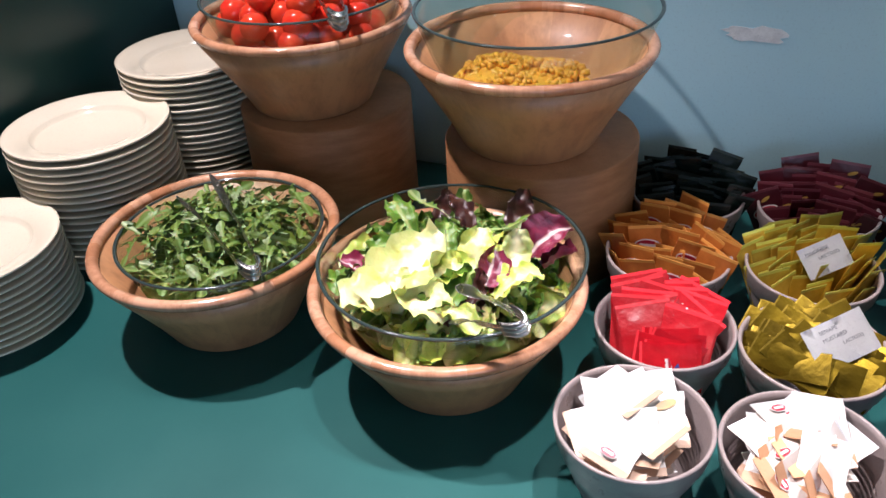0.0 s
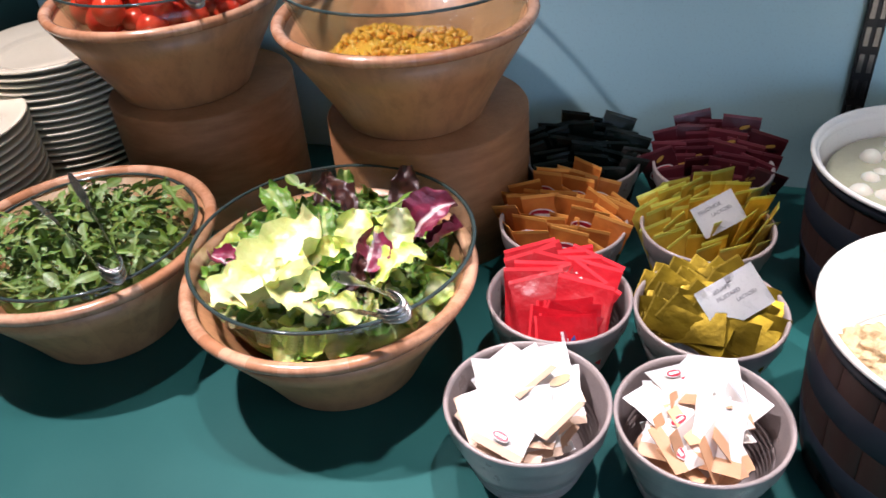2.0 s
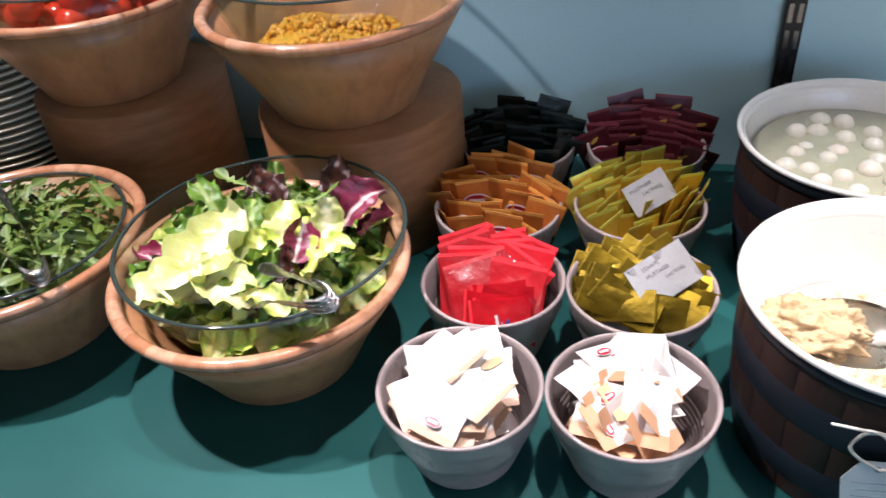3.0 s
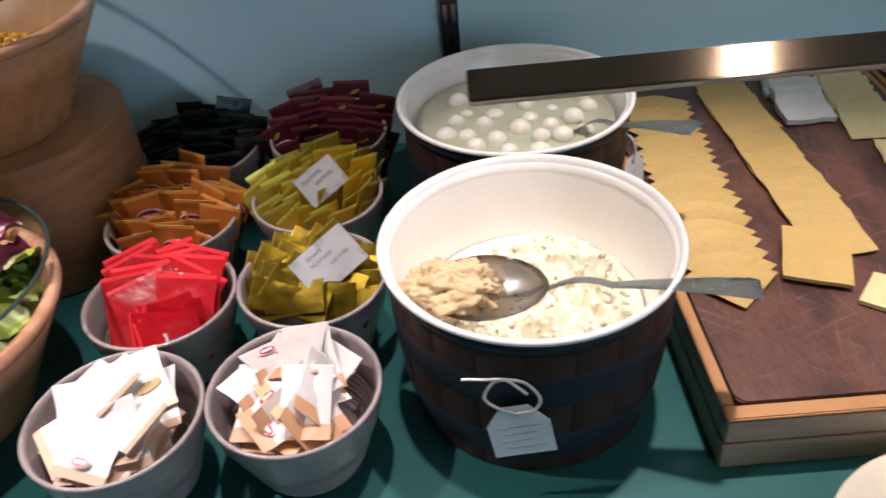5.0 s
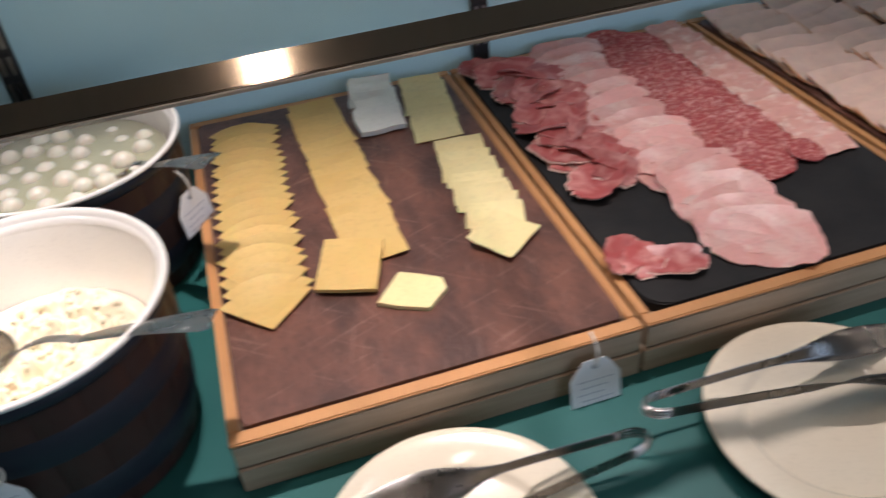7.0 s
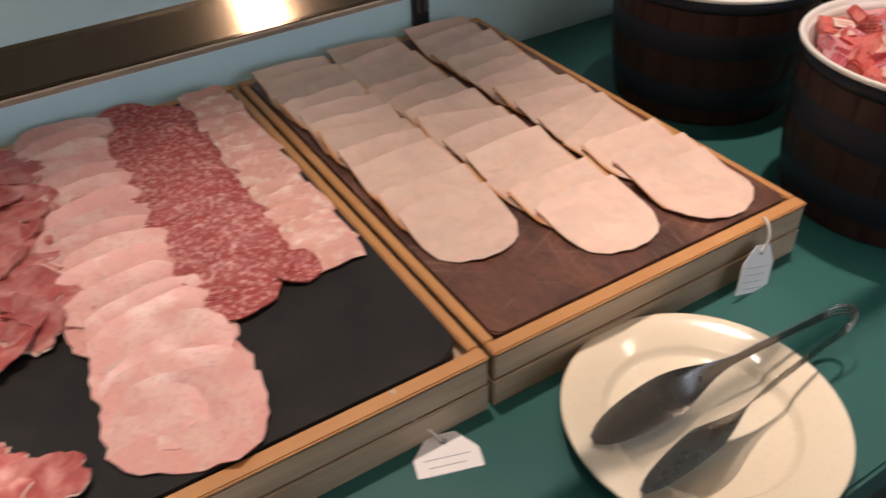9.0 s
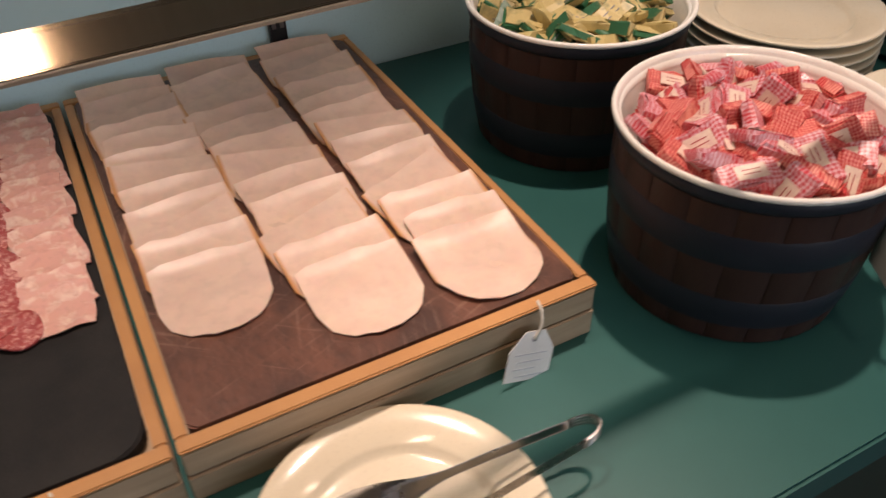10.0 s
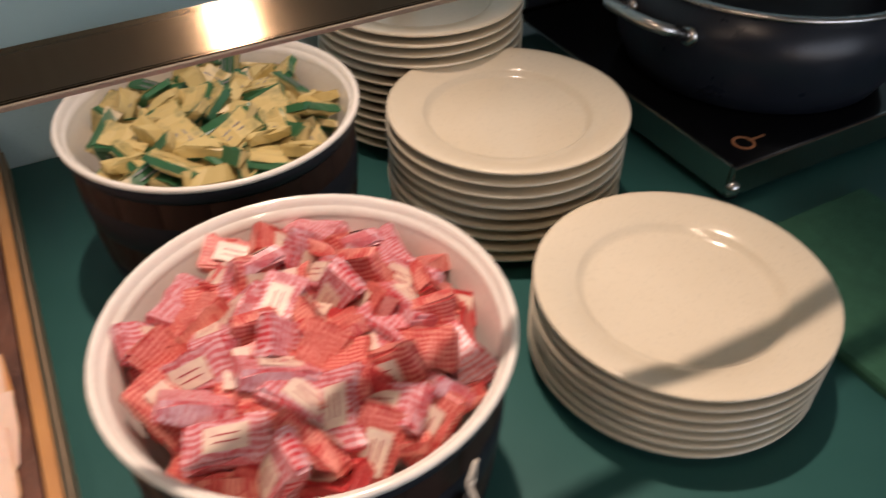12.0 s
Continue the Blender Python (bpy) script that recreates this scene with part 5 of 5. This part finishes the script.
bm = bmesh.new()
for k in range(230):                                       # loose crumbs on the ricotta
    r, a = 0.082 * math.sqrt(rnd.random()), rnd.uniform(0, 6.283)
    at = curd(r / 0.094, (a / 6.2832) % 1.0)
    s = rnd.uniform(0.0015, 0.0048)
    made = bmesh.ops.create_icosphere(bm, subdivisions=1, radius=s, matrix=Matrix.Translation((at.x, at.y, at.z + s * 0.3)) @ pose(0, 0, 0, rnd.uniform(0, 90), rnd.uniform(0, 90), 0))
    for v in made["verts"]:
        v.co += Vector((rnd.uniform(-1, 1), rnd.uniform(-1, 1), rnd.uniform(-1, 1))) * s * 0.3
part("loose_curd", bm, RICOTTA, ric, "loose pale crumbs")
LUMP = surface("drying ricotta", (0.58, 0.42, 0.23), (0.50, 0.35, 0.18), rough=0.65, scale=90, fine=400, bump=0.9, sss=0.2)


def clump(u, v):
    a, b = 2 * math.pi * v, math.pi * (u - 0.5)
    d = Vector((math.cos(a) * math.cos(b), math.sin(a) * math.cos(b), math.sin(b)))
    k = 1 + 0.30 * noise.fractal(d * 2.4 + Vector((5, 1, 2)), 0.9, 2.0, 4) + 0.30 * abs(noise.noise(d * 6.5))
    return Vector((d.x * 0.030 * k, d.y * 0.021 * k, d.z * 0.013 * k))


solid("ricotta_lump", mesh_of("ricotta_lump", sheet(40, 72, clump), LUMP), pose(0.303, 0.690, 1.035, 0, -8, -20) @ Matrix.Scale(1.2, 4), "crumbly lump of ricotta on the spoon", "cheese")

WHEY = surface("cloudy whey", (0.47, 0.46, 0.31), (0.41, 0.40, 0.27), rough=0.08, scale=20, bump=0.03, coat=0.5)
solid("whey", mesh_of("whey", lathe([(0, 0), (0.06, 0.0), (0.1085, 0.0005), (0.106, -0.006), (0, -0.006)], 56), WHEY), pose(0.383, 0.968, 1.026) @ Matrix.Diagonal((0.96, 0.96, 1, 1)), "cloudy whey in the mozzarella tub", "liquid")
MOZZ = surface("mozzarella", (0.75, 0.71, 0.60), (0.70, 0.66, 0.54), rough=0.22, scale=20, bump=0.03, sss=0.3)
ball = mesh_of("mozzarella_ball", lathe([(0, 0.0098), (0.004, 0.0092), (0.008, 0.0062), (0.0102, 0), (0.0085, -0.006), (0.004, -0.0094), (0, -0.0098)], 20), MOZZ)
for k in range(30):
    r, a = 0.088 * math.sqrt((k + 0.5) / 30), 2.399 * k
    solid("mozzarella_ball", ball, pose(0.383 + r * math.cos(a) + rnd.uniform(-0.006, 0.006), 0.968 + r * math.sin(a), 1.0215 + rnd.uniform(-0.005, 0.005), rnd.uniform(0, 90), 0, rnd.uniform(0, 360)) @ Matrix.Scale(rnd.uniform(1.0, 1.3), 4), "small white mozzarella ball floating in whey", "mozzarella", "mozzarella balls in the tub")

CHECK = gingham("red gingham wrapper", (0.76, 0.29, 0.235), (0.52, 0.018, 0.024), 0.0030)
CHECK_DARK = gingham("deep red wrapper", (0.60, 0.11, 0.10), (0.42, 0.012, 0.020), 0.0036)
CHECK_LILAC = gingham("lilac and red wrapper", (0.70, 0.44, 0.48), (0.56, 0.045, 0.06), 0.0038)
PINK_LABEL = surface("pale wrapper label", (0.76, 0.62, 0.50), (0.68, 0.48, 0.42), rough=0.4, scale=120, bump=0.1)


def sweet_mesh(w, l, h, material, seed):
    """A small block in folded paper, its ends pinched in and creased."""
    r = random.Random(seed)
    bm = box(-l / 2, l / 2, -w / 2, w / 2, -h / 2, h / 2, 0.0016, 2)
    bmesh.ops.subdivide_edges(bm, edges=[e for e in bm.edges if abs(e.verts[0].co.x - e.verts[1].co.x) > l * 0.5], cuts=3)
    for v in bm.verts:
        e = abs(v.co.x) / (l / 2)
        v.co.y *= 1 + (0.10 if e > 0.92 else -0.03 * (1 - e))
        v.co.z *= 1 - (0.30 if e > 0.92 else 0)
        v.co += Vector((r.uniform(-1, 1), r.uniform(-1, 1), r.uniform(-1, 1))) * 0.0015
    return mesh_of("wrapped_sweet", bm, material, False)


def heap(cx, cy, count, z0, meshes, label, group, seed, name, tilt, extra=None):
    r_ = random.Random(seed)
    for k in range(count):
        f = (k + 0.5) / count
        lay = k % 2
        r = 0.095 * math.sqrt((k // 2 + 0.5) / (count / 2))
        a = 2.399 * (k // 2) + 1.2 * lay
        z = z0 + (0.014 if lay else 0.0) - 0.9 * r * r * 1.5 + r_.uniform(-0.003, 0.004)
        ob = solid(name, meshes[k % len(meshes)], pose(cx + r * math.cos(a), cy + r * math.sin(a), z, r_.gauss(0, tilt), r_.gauss(0, tilt), r_.uniform(0, 360)), label, "sweet", group)
        if extra and r_.random() < 0.6:
            extra(ob, r_)


red_meshes = [sweet_mesh(0.022 + 0.003 * (k % 2), 0.043 + 0.002 * k, 0.0140, (CHECK, CHECK, CHECK_DARK, CHECK_LILAC)[k], k) for k in range(4)]
label_me = mesh_of("wrapper_label", box(-0.012, 0.012, -0.0070, 0.0070, 0.0, 0.0004), PINK_LABEL, False)
line_me = mesh_of("wrapper_line", box(-0.007, 0.007, -0.0004, 0.0004, 0.0004, 0.0005), RED_INK, False)


def red_extra(ob, r_):
    o = part("wrapper_label", label_me, None, ob, "pale printed wrapper label", m=pose(0.001, 0, 0.0078))
    for y in (-0.002, 0.002):
        part("wrapper_line", line_me, None, o, m=pose(0, y, 0))


heap(1.730, 0.618, 112, TOP + 0.147, red_meshes, "small sweet wrapped in red gingham paper", "red sweets in the tub", 3, "wrapped_sweet", 33, red_extra)


def two_tone(name, face, side, thr):
    m, t, b, link = nodes_of(name)
    co = add(t, "ShaderNodeTexCoord")
    sep = add(t, "ShaderNodeSeparateXYZ"); link(co.outputs["Object"], sep.inputs[0])
    ab = t.nodes.new("ShaderNodeMath"); ab.operation = "ABSOLUTE"; link(sep.outputs[2], ab.inputs[0])
    g = t.nodes.new("ShaderNodeMath"); g.operation = "GREATER_THAN"; g.inputs[1].default_value = thr; link(ab.outputs[0], g.inputs[0])
    n = add(t, "ShaderNodeTexNoise", Scale=90.0, Detail=4.0); link(co.outputs["Object"], n.inputs["Vector"])
    col = mix(t, side, face, g.outputs[0])
    col = mix(t, col, tuple(c * 0.6 for c in side), ramp(t, n.outputs[0], 0.55, 0.9))
    link(col, b.inputs["Base Color"])
    b.inputs["Roughness"].default_value = 0.42
    bp = add(t, "ShaderNodeBump", Strength=0.4, Distance=0.001); link(n.outputs[0], bp.inputs["Height"]), link(bp.outputs[0], b.inputs["Normal"])
    return m


CREAM_GREEN = two_tone("cream and green wrapper", (0.54, 0.42, 0.18), (0.02, 0.13, 0.055), 0.0034)
CREAM_ONLY = two_tone("cream wrapper", (0.54, 0.43, 0.19), (0.50, 0.38, 0.15), 0.0036)
GREEN_ONLY = two_tone("green wrapper", (0.018, 0.105, 0.045), (0.42, 0.33, 0.15), 0.0034)
green_meshes = [sweet_mesh(0.030, 0.042, 0.0105, mt, 20 + k) for k, mt in enumerate((CREAM_GREEN, CREAM_GREEN, CREAM_GREEN))] + [sweet_mesh(0.015, 0.043, 0.0105, GREEN_ONLY, 30), sweet_mesh(0.016, 0.044, 0.0105, GREEN_ONLY, 33), sweet_mesh(0.015, 0.042, 0.0105, CREAM_ONLY, 31)]
dark_line = mesh_of("wrapper_line", box(-0.009, 0.009, -0.0006, 0.0006, 0.0, 0.0003), INK, False)


def green_extra(ob, r_):
    for y in (-0.003, 0.003):
        part("wrapper_line", dark_line, None, ob, m=pose(0, y, 0.0053))


heap(1.751, 0.903, 96, TOP + 0.139, green_meshes, "small sweet wrapped in cream and green paper", "green sweets in the tub", 4, "wrapped_sweet", 26, green_extra)


# ---------------------------------------------------------------- cheese and meat slices
YELLOW = veined("yellow cheese", (0.60, 0.395, 0.128), (0.55, 0.35, 0.10), 18, 0.4, 0.7, rough=0.42)
PALE_CHEESE = veined("pale cheese", (0.72, 0.60, 0.30), (0.68, 0.55, 0.26), 18, 0.4, 0.7, rough=0.42)
BRIE = veined("white rind cheese", (0.72, 0.71, 0.64), (0.66, 0.65, 0.58), 40, 0.4, 0.7, rough=0.6)
TURKEY = veined("turkey breast", (0.72, 0.505, 0.405), (0.64, 0.44, 0.36), 34, 0.38, 0.68, rough=0.38, fine=85, vary=0.09)
def skinned(material, at, colour):
    """A browned skin along both long edges of a slice."""
    t = material.node_tree
    b = t.nodes["Principled BSDF"]
    co = add(t, "ShaderNodeTexCoord")
    sep = add(t, "ShaderNodeSeparateXYZ")
    t.links.new(co.outputs["Object"], sep.inputs[0])
    ab = t.nodes.new("ShaderNodeMath"); ab.operation = "ABSOLUTE"
    t.links.new(sep.outputs[0], ab.inputs[0])
    t.links.new(mix(t, b.inputs["Base Color"].links[0].from_socket, colour, ramp(t, ab.outputs[0], at, at + 0.004)), b.inputs["Base Color"])


skinned(TURKEY, 0.0455, (0.56, 0.25, 0.09))
HAM = veined("cooked ham", (0.72, 0.355, 0.31), (0.78, 0.54, 0.48), 30, 0.45, 0.70, rough=0.42, fine=240, vary=0.11)
SALAMI = veined("salami", (0.34, 0.045, 0.042), (0.64, 0.31, 0.27), 210, 0.47, 0.66, rough=0.55)
MORTADELLA = veined("mortadella", (0.67, 0.34, 0.28), (0.78, 0.56, 0.47), 70, 0.50, 0.68, rough=0.42)
PROSCIUTTO = veined("dry cured ham", (0.40, 0.075, 0.068), (0.64, 0.29, 0.25), 40, 0.42, 0.70, rough=0.36, sss=0.0, fine=90, vary=0.15)
FAT = veined("white fat", (0.72, 0.50, 0.42), (0.66, 0.40, 0.33), 40, 0.4, 0.7, rough=0.3, sss=0.0)


def slice_mesh(outline, thick, material, seed, wave=0.001, curl=0.0, along=(0, 1), power=2.2):
    """A thin cut slice with softly uneven face; outline in metres round its middle."""
    r = random.Random(seed)
    ph = [r.uniform(0, 6) for _ in range(3)]
    n, rings = len(outline), 6
    bm = bmesh.new()

    reach = max(x * along[0] + y * along[1] for x, y in outline)

    def lift(x, y):
        back = max(0.0, (x * along[0] + y * along[1]) / reach)   # the far edge curls up a little
        return curl * back ** power + wave * (math.sin(x * 70 + ph[0]) + math.sin(y * 80 + ph[1]) + 0.6 * math.sin((x + y) * 130 + ph[2]))
    skins = []
    for s in (0, 1):
        c = bm.verts.new((0, 0, s * thick + lift(0, 0)))
        loops = [[bm.verts.new((x * k / rings, y * k / rings, s * thick + lift(x * k / rings, y * k / rings))) for x, y in outline] for k in range(1, rings + 1)]
        for k in range(n):
            m_ = (k + 1) % n
            bm.faces.new((c, loops[0][k], loops[0][m_]))
            for a, b in zip(loops, loops[1:]):
                bm.faces.new((a[k], b[k], b[m_], a[m_]))
        skins.append(loops[-1])
    for k in range(n):
        m_ = (k + 1) % n
        bm.faces.new((skins[0][k], skins[0][m_], skins[1][m_], skins[1][k]))
    return mesh_of("slice", crisp(bm), material)


def rough_square(w, d, seed, jag=0.03, n=4):
    r = random.Random(seed)
    pts = []
    corners = [(w / 2, d / 2), (-w / 2, d / 2), (-w / 2, -d / 2), (w / 2, -d / 2)]
    for (ax, ay), (bx, by) in zip(corners, corners[1:] + corners[:1]):
        for k in range(n):
            f = k / n
            pts.append((ax + (bx - ax) * f + r.uniform(-1, 1) * w * jag, ay + (by - ay) * f + r.uniform(-1, 1) * d * jag))
    return pts


def rough_round(rx, ry, seed, jag=0.04, n=26, power=2.0):
    r = random.Random(seed)
    pts = []
    for k in range(n):
        a = 2 * math.pi * k / n
        c, s = math.cos(a), math.sin(a)
        f = (abs(c) ** power + abs(s) ** power) ** (-1 / power) * (1 + r.uniform(-1, 1) * jag)
        pts.append((rx * f * c, ry * f * s))
    return pts


def breast_outline(w, seed):
    """Straight cut at the back, straight sides, round at the front."""
    r = random.Random(seed)
    s = r.uniform(-0.009, 0.009)
    pts = [(w - 0.001, 0.040 + s), (w * 0.6, 0.041 + s * 0.6), (w * 0.2, 0.041 + s * 0.2), (-w * 0.3, 0.040 - s * 0.3), (-w * 0.7, 0.040 - s * 0.7), (-w + 0.001, 0.038 - s)]
    for k in range(17):
        a = math.pi * (1 + k / 16)
        pts.append((w * math.cos(a), 0.006 + 0.056 * (-abs(math.sin(a)) ** 0.8)))
    return [(x + r.uniform(-1, 1) * 0.0014, y + r.uniform(-1, 1) * 0.0014) for x, y in pts]


def row(name, meshes, x0, y0, x1, y1, count, label, category, group, turn=0.0, lean=3.0, jitter=0.0025, spin=5.0, z=0.0, loose=0.6):
    """A shingled row from the back to the front: each slice lies on the one behind it."""
    for k in range(count):
        f = k / max(1, count - 1)
        ob = solid(name, meshes[k % len(meshes)], pose(x0 + (x1 - x0) * f + rnd.uniform(-1, 1) * jitter, y0 + (y1 - y0) * f + rnd.uniform(-1, 1) * jitter, BOARD_Z + 0.0028 + z + 0.0001 * k, lean + rnd.uniform(-loose, loose), rnd.uniform(-1.6, 1.6) * loose, turn + rnd.uniform(-spin, spin)), label, category, group)


CH = "thin square slice of yellow cheese laid in an overlapping row"
yel = [slice_mesh(rough_square(0.060, 0.060, k, 0.015), 0.0008, YELLOW, k, 0.0003, 0.0018) for k in range(3)]
quarter = [(-0.030, -0.030), (0.0, -0.030)] + [(-0.030 + 0.060 * math.cos(radians(a)), -0.030 + 0.060 * math.sin(radians(a))) for a in range(0, 91, 10)] + [(-0.030, 0.0)]
fan = [slice_mesh([(x + random.uniform(-1, 1) * 0.0008, y + random.uniform(-1, 1) * 0.0008) for x, y in quarter], 0.0008, YELLOW, k, 0.0003, 0.0018, (0.68, 0.73)) for k in range(3)]
row("cheese_slice", fan, 0.566, 1.088, 0.552, 0.757, 21, CH, "cheese", "cheese slices beside the tub", 43, 2.0)
row("cheese_slice", yel, 0.655, 1.094, 0.662, 0.806, 15, CH, "cheese", "cheese slices in the middle row", 6, 1.8)
solid("cheese_slice", slice_mesh(rough_square(0.058, 0.070, 7, 0.012), 0.0042, YELLOW, 7, 0.0003), pose(0.633, 0.772, BOARD_Z + 0.0062, 4, 0, -20), "square yellow cheese slice lying on the end of the row", "cheese", "cheese slices in the middle row")
chunk = slice_mesh([(-0.028, -0.024), (-0.01, -0.026), (0.02, -0.024), (0.029, 0.005), (0.022, 0.018), (0.0, 0.020), (-0.020, 0.020)], 0.0042, PALE_CHEESE, 5, 0.0003)
solid("cheese_piece", chunk, pose(0.681, 0.720, BOARD_Z + 0.0006, 0, 0, -30), "thick pale cheese piece lying alone on the board", "cheese")
bri = [slice_mesh(rough_square(0.056, 0.045, 40 + k, 0.03), 0.007, BRIE, k, 0.0006) for k in range(2)]
row("soft_cheese_slice", bri, 0.734, 1.118, 0.727, 1.034, 5, "thick slice of white-rinded soft cheese on the board", "cheese", "soft cheese slices", -8, 11, z=0.003, spin=8)
pal = [slice_mesh(rough_square(0.056, 0.052, 50 + k, 0.02), 0.0009, PALE_CHEESE, k, 0.0005, 0.0018) for k in range(3)]
PCH = "thin slice of pale cheese laid in an overlapping row"
row("cheese_slice", pal, 0.802, 1.108, 0.787, 0.994, 6, PCH, "cheese", "pale cheese slices", -8, 2.8)
row("cheese_slice", pal, 0.797, 0.930, 0.787, 0.790, 10, PCH, "cheese", "pale cheese slices", -12, 3)
solid("cheese_slice", pal[0], pose(0.784, 0.762, BOARD_Z + 0.0068, 4, 0, 38), "pale cheese slice turned on the end of the row", "cheese", "pale cheese slices")

tur = [slice_mesh(breast_outline(0.048 + 0.0011 * (k % 4), 60 + k), 0.0011, TURKEY, k, 0.0007, 0.0066, power=5.0) for k in range(7)]
TL = "thin rounded slice of pale pink turkey breast in an overlapping row"
row("turkey_slice", tur, 1.280, 1.098, 1.285, 0.746, 12, TL, "turkey slice", "turkey slices", 0, 2.6, 0.004, spin=6, loose=0.15)
row("turkey_slice", tur, 1.379, 1.098, 1.388, 0.684, 12, TL, "turkey slice", "turkey slices", 2, 2.6, 0.004, spin=6, loose=0.15)
row("turkey_slice", tur, 1.489, 1.098, 1.499, 0.675, 13, TL, "turkey slice", "turkey slices", 3, 2.6, 0.004, spin=6, loose=0.15)

ham = [slice_mesh(rough_round(0.052, 0.041, 70 + k, 0.035, 34, 3.4), 0.0010, HAM, k, 0.0013, 0.005, power=4.0) for k in range(5)]
row("ham_slice", ham, 1.012, 1.104, 1.008, 0.80, 12, "thin pink slice of cooked ham on the slate", "ham slice", "cooked ham slices", 4, 2.6, spin=20, jitter=0.006)
row("ham_slice", ham, 1.014, 0.770, 1.006, 0.664, 6, "thin pink slice of cooked ham on the slate", "ham slice", "cooked ham slices", -8, 4, spin=24, jitter=0.006)
sal = [slice_mesh(rough_round(0.036, 0.034, 80 + k, 0.04), 0.0013, SALAMI, k, 0.0010, 0.004, power=4.0) for k in range(4)]
SL = "round red salami slice speckled with white fat"
row("salami_slice", sal, 1.082, 1.108, 1.082, 0.776, 18, SL, "salami", "salami slices", 0, 3, 0.008, 40)
row("salami_slice", sal, 1.108, 1.095, 1.106, 0.792, 16, SL, "salami", "salami slices", 0, 3, 0.008, 40)
solid("salami_slice", mesh_of("slice", lathe([(0, 0.001), (0.012, 0.0016), (0.0195, 0.0045), (0.020, 0.002), (0.012, -0.0005), (0, -0.001)], 24, wobble=0.1), SALAMI), pose(1.135, 0.772, BOARD_Z + 0.003, 8, 0, 30), "folded red salami slice on the slate", "salami", "salami slices")
mor = [slice_mesh(rough_square(0.055, 0.052, 90 + k, 0.05), 0.0010, MORTADELLA, k, 0.0008, 0.0032) for k in range(3)]
row("mortadella_slice", mor, 1.169, 1.108, 1.168, 0.782, 14, "thin pink mortadella slice with white spots", "mortadella", "mortadella slices", 0, 3, 0.003, 8)


def cured(seed):
    """A thin dry-cured slice, long and wavy at the edge, with a strip of fat showing along one side."""
    r = random.Random(seed)
    outline = rough_round(r.uniform(0.036, 0.044), r.uniform(0.022, 0.029), seed, 0.10, 40, 2.6)
    lean = slice_mesh(outline, 0.0010, PROSCIUTTO, seed, 0.0016, 0.004, power=3.0)
    fat = slice_mesh([(x * 1.01 - 0.0005, y - 0.0026) for x, y in outline], 0.0010, FAT, seed, 0.0016, 0.004, power=3.0)
    return lean, fat


sets = [cured(k) for k in range(6)]
spots = [(0.902 + 0.044 * ((k * 0.618) % 1.0) + 0.010 * (1 - k / 23) * (k % 2), 1.108 - 0.0128 * k, rnd.uniform(-70, 70) + 180 * (k % 2)) for k in range(24)] + [(0.876, 0.690, 62), (0.890, 0.676, 40), (0.912, 0.664, -24)]
for k, (x, y, a) in enumerate(spots):
    lean, fat = sets[k % 6]
    g = thing("cured_ham_slice", pose(x, y, BOARD_Z + 0.0042 + 0.0008 * (k % 4), rnd.uniform(0, 6), rnd.uniform(-4, 4), a) @ Matrix.Scale(0.66 if k > 23 else 1.0, 4), "wavy dark red cured ham slice with a white fat edge", "ham slice", "cured ham slices")
    part("lean", lean, None, g, "dark red lean meat", m=pose(0, 0, 0.0012))
    part("fat_edge", fat, None, g, "white rim of fat")

# small pale patch on the blue wall
solid("paint_scuff", mesh_of("paint_scuff", slab(rough_round(0.036, 0.010, 5, 0.25, 22), 0.0006), surface("pale patch white", (0.84, 0.85, 0.84), rough=0.8, scale=60, bump=0.3), False), pose(0.064, WALL_Y - 0.0002, 1.147, 90, 0, 0), "small uneven pale patch on the blue wall", "wall mark", kind="structure")
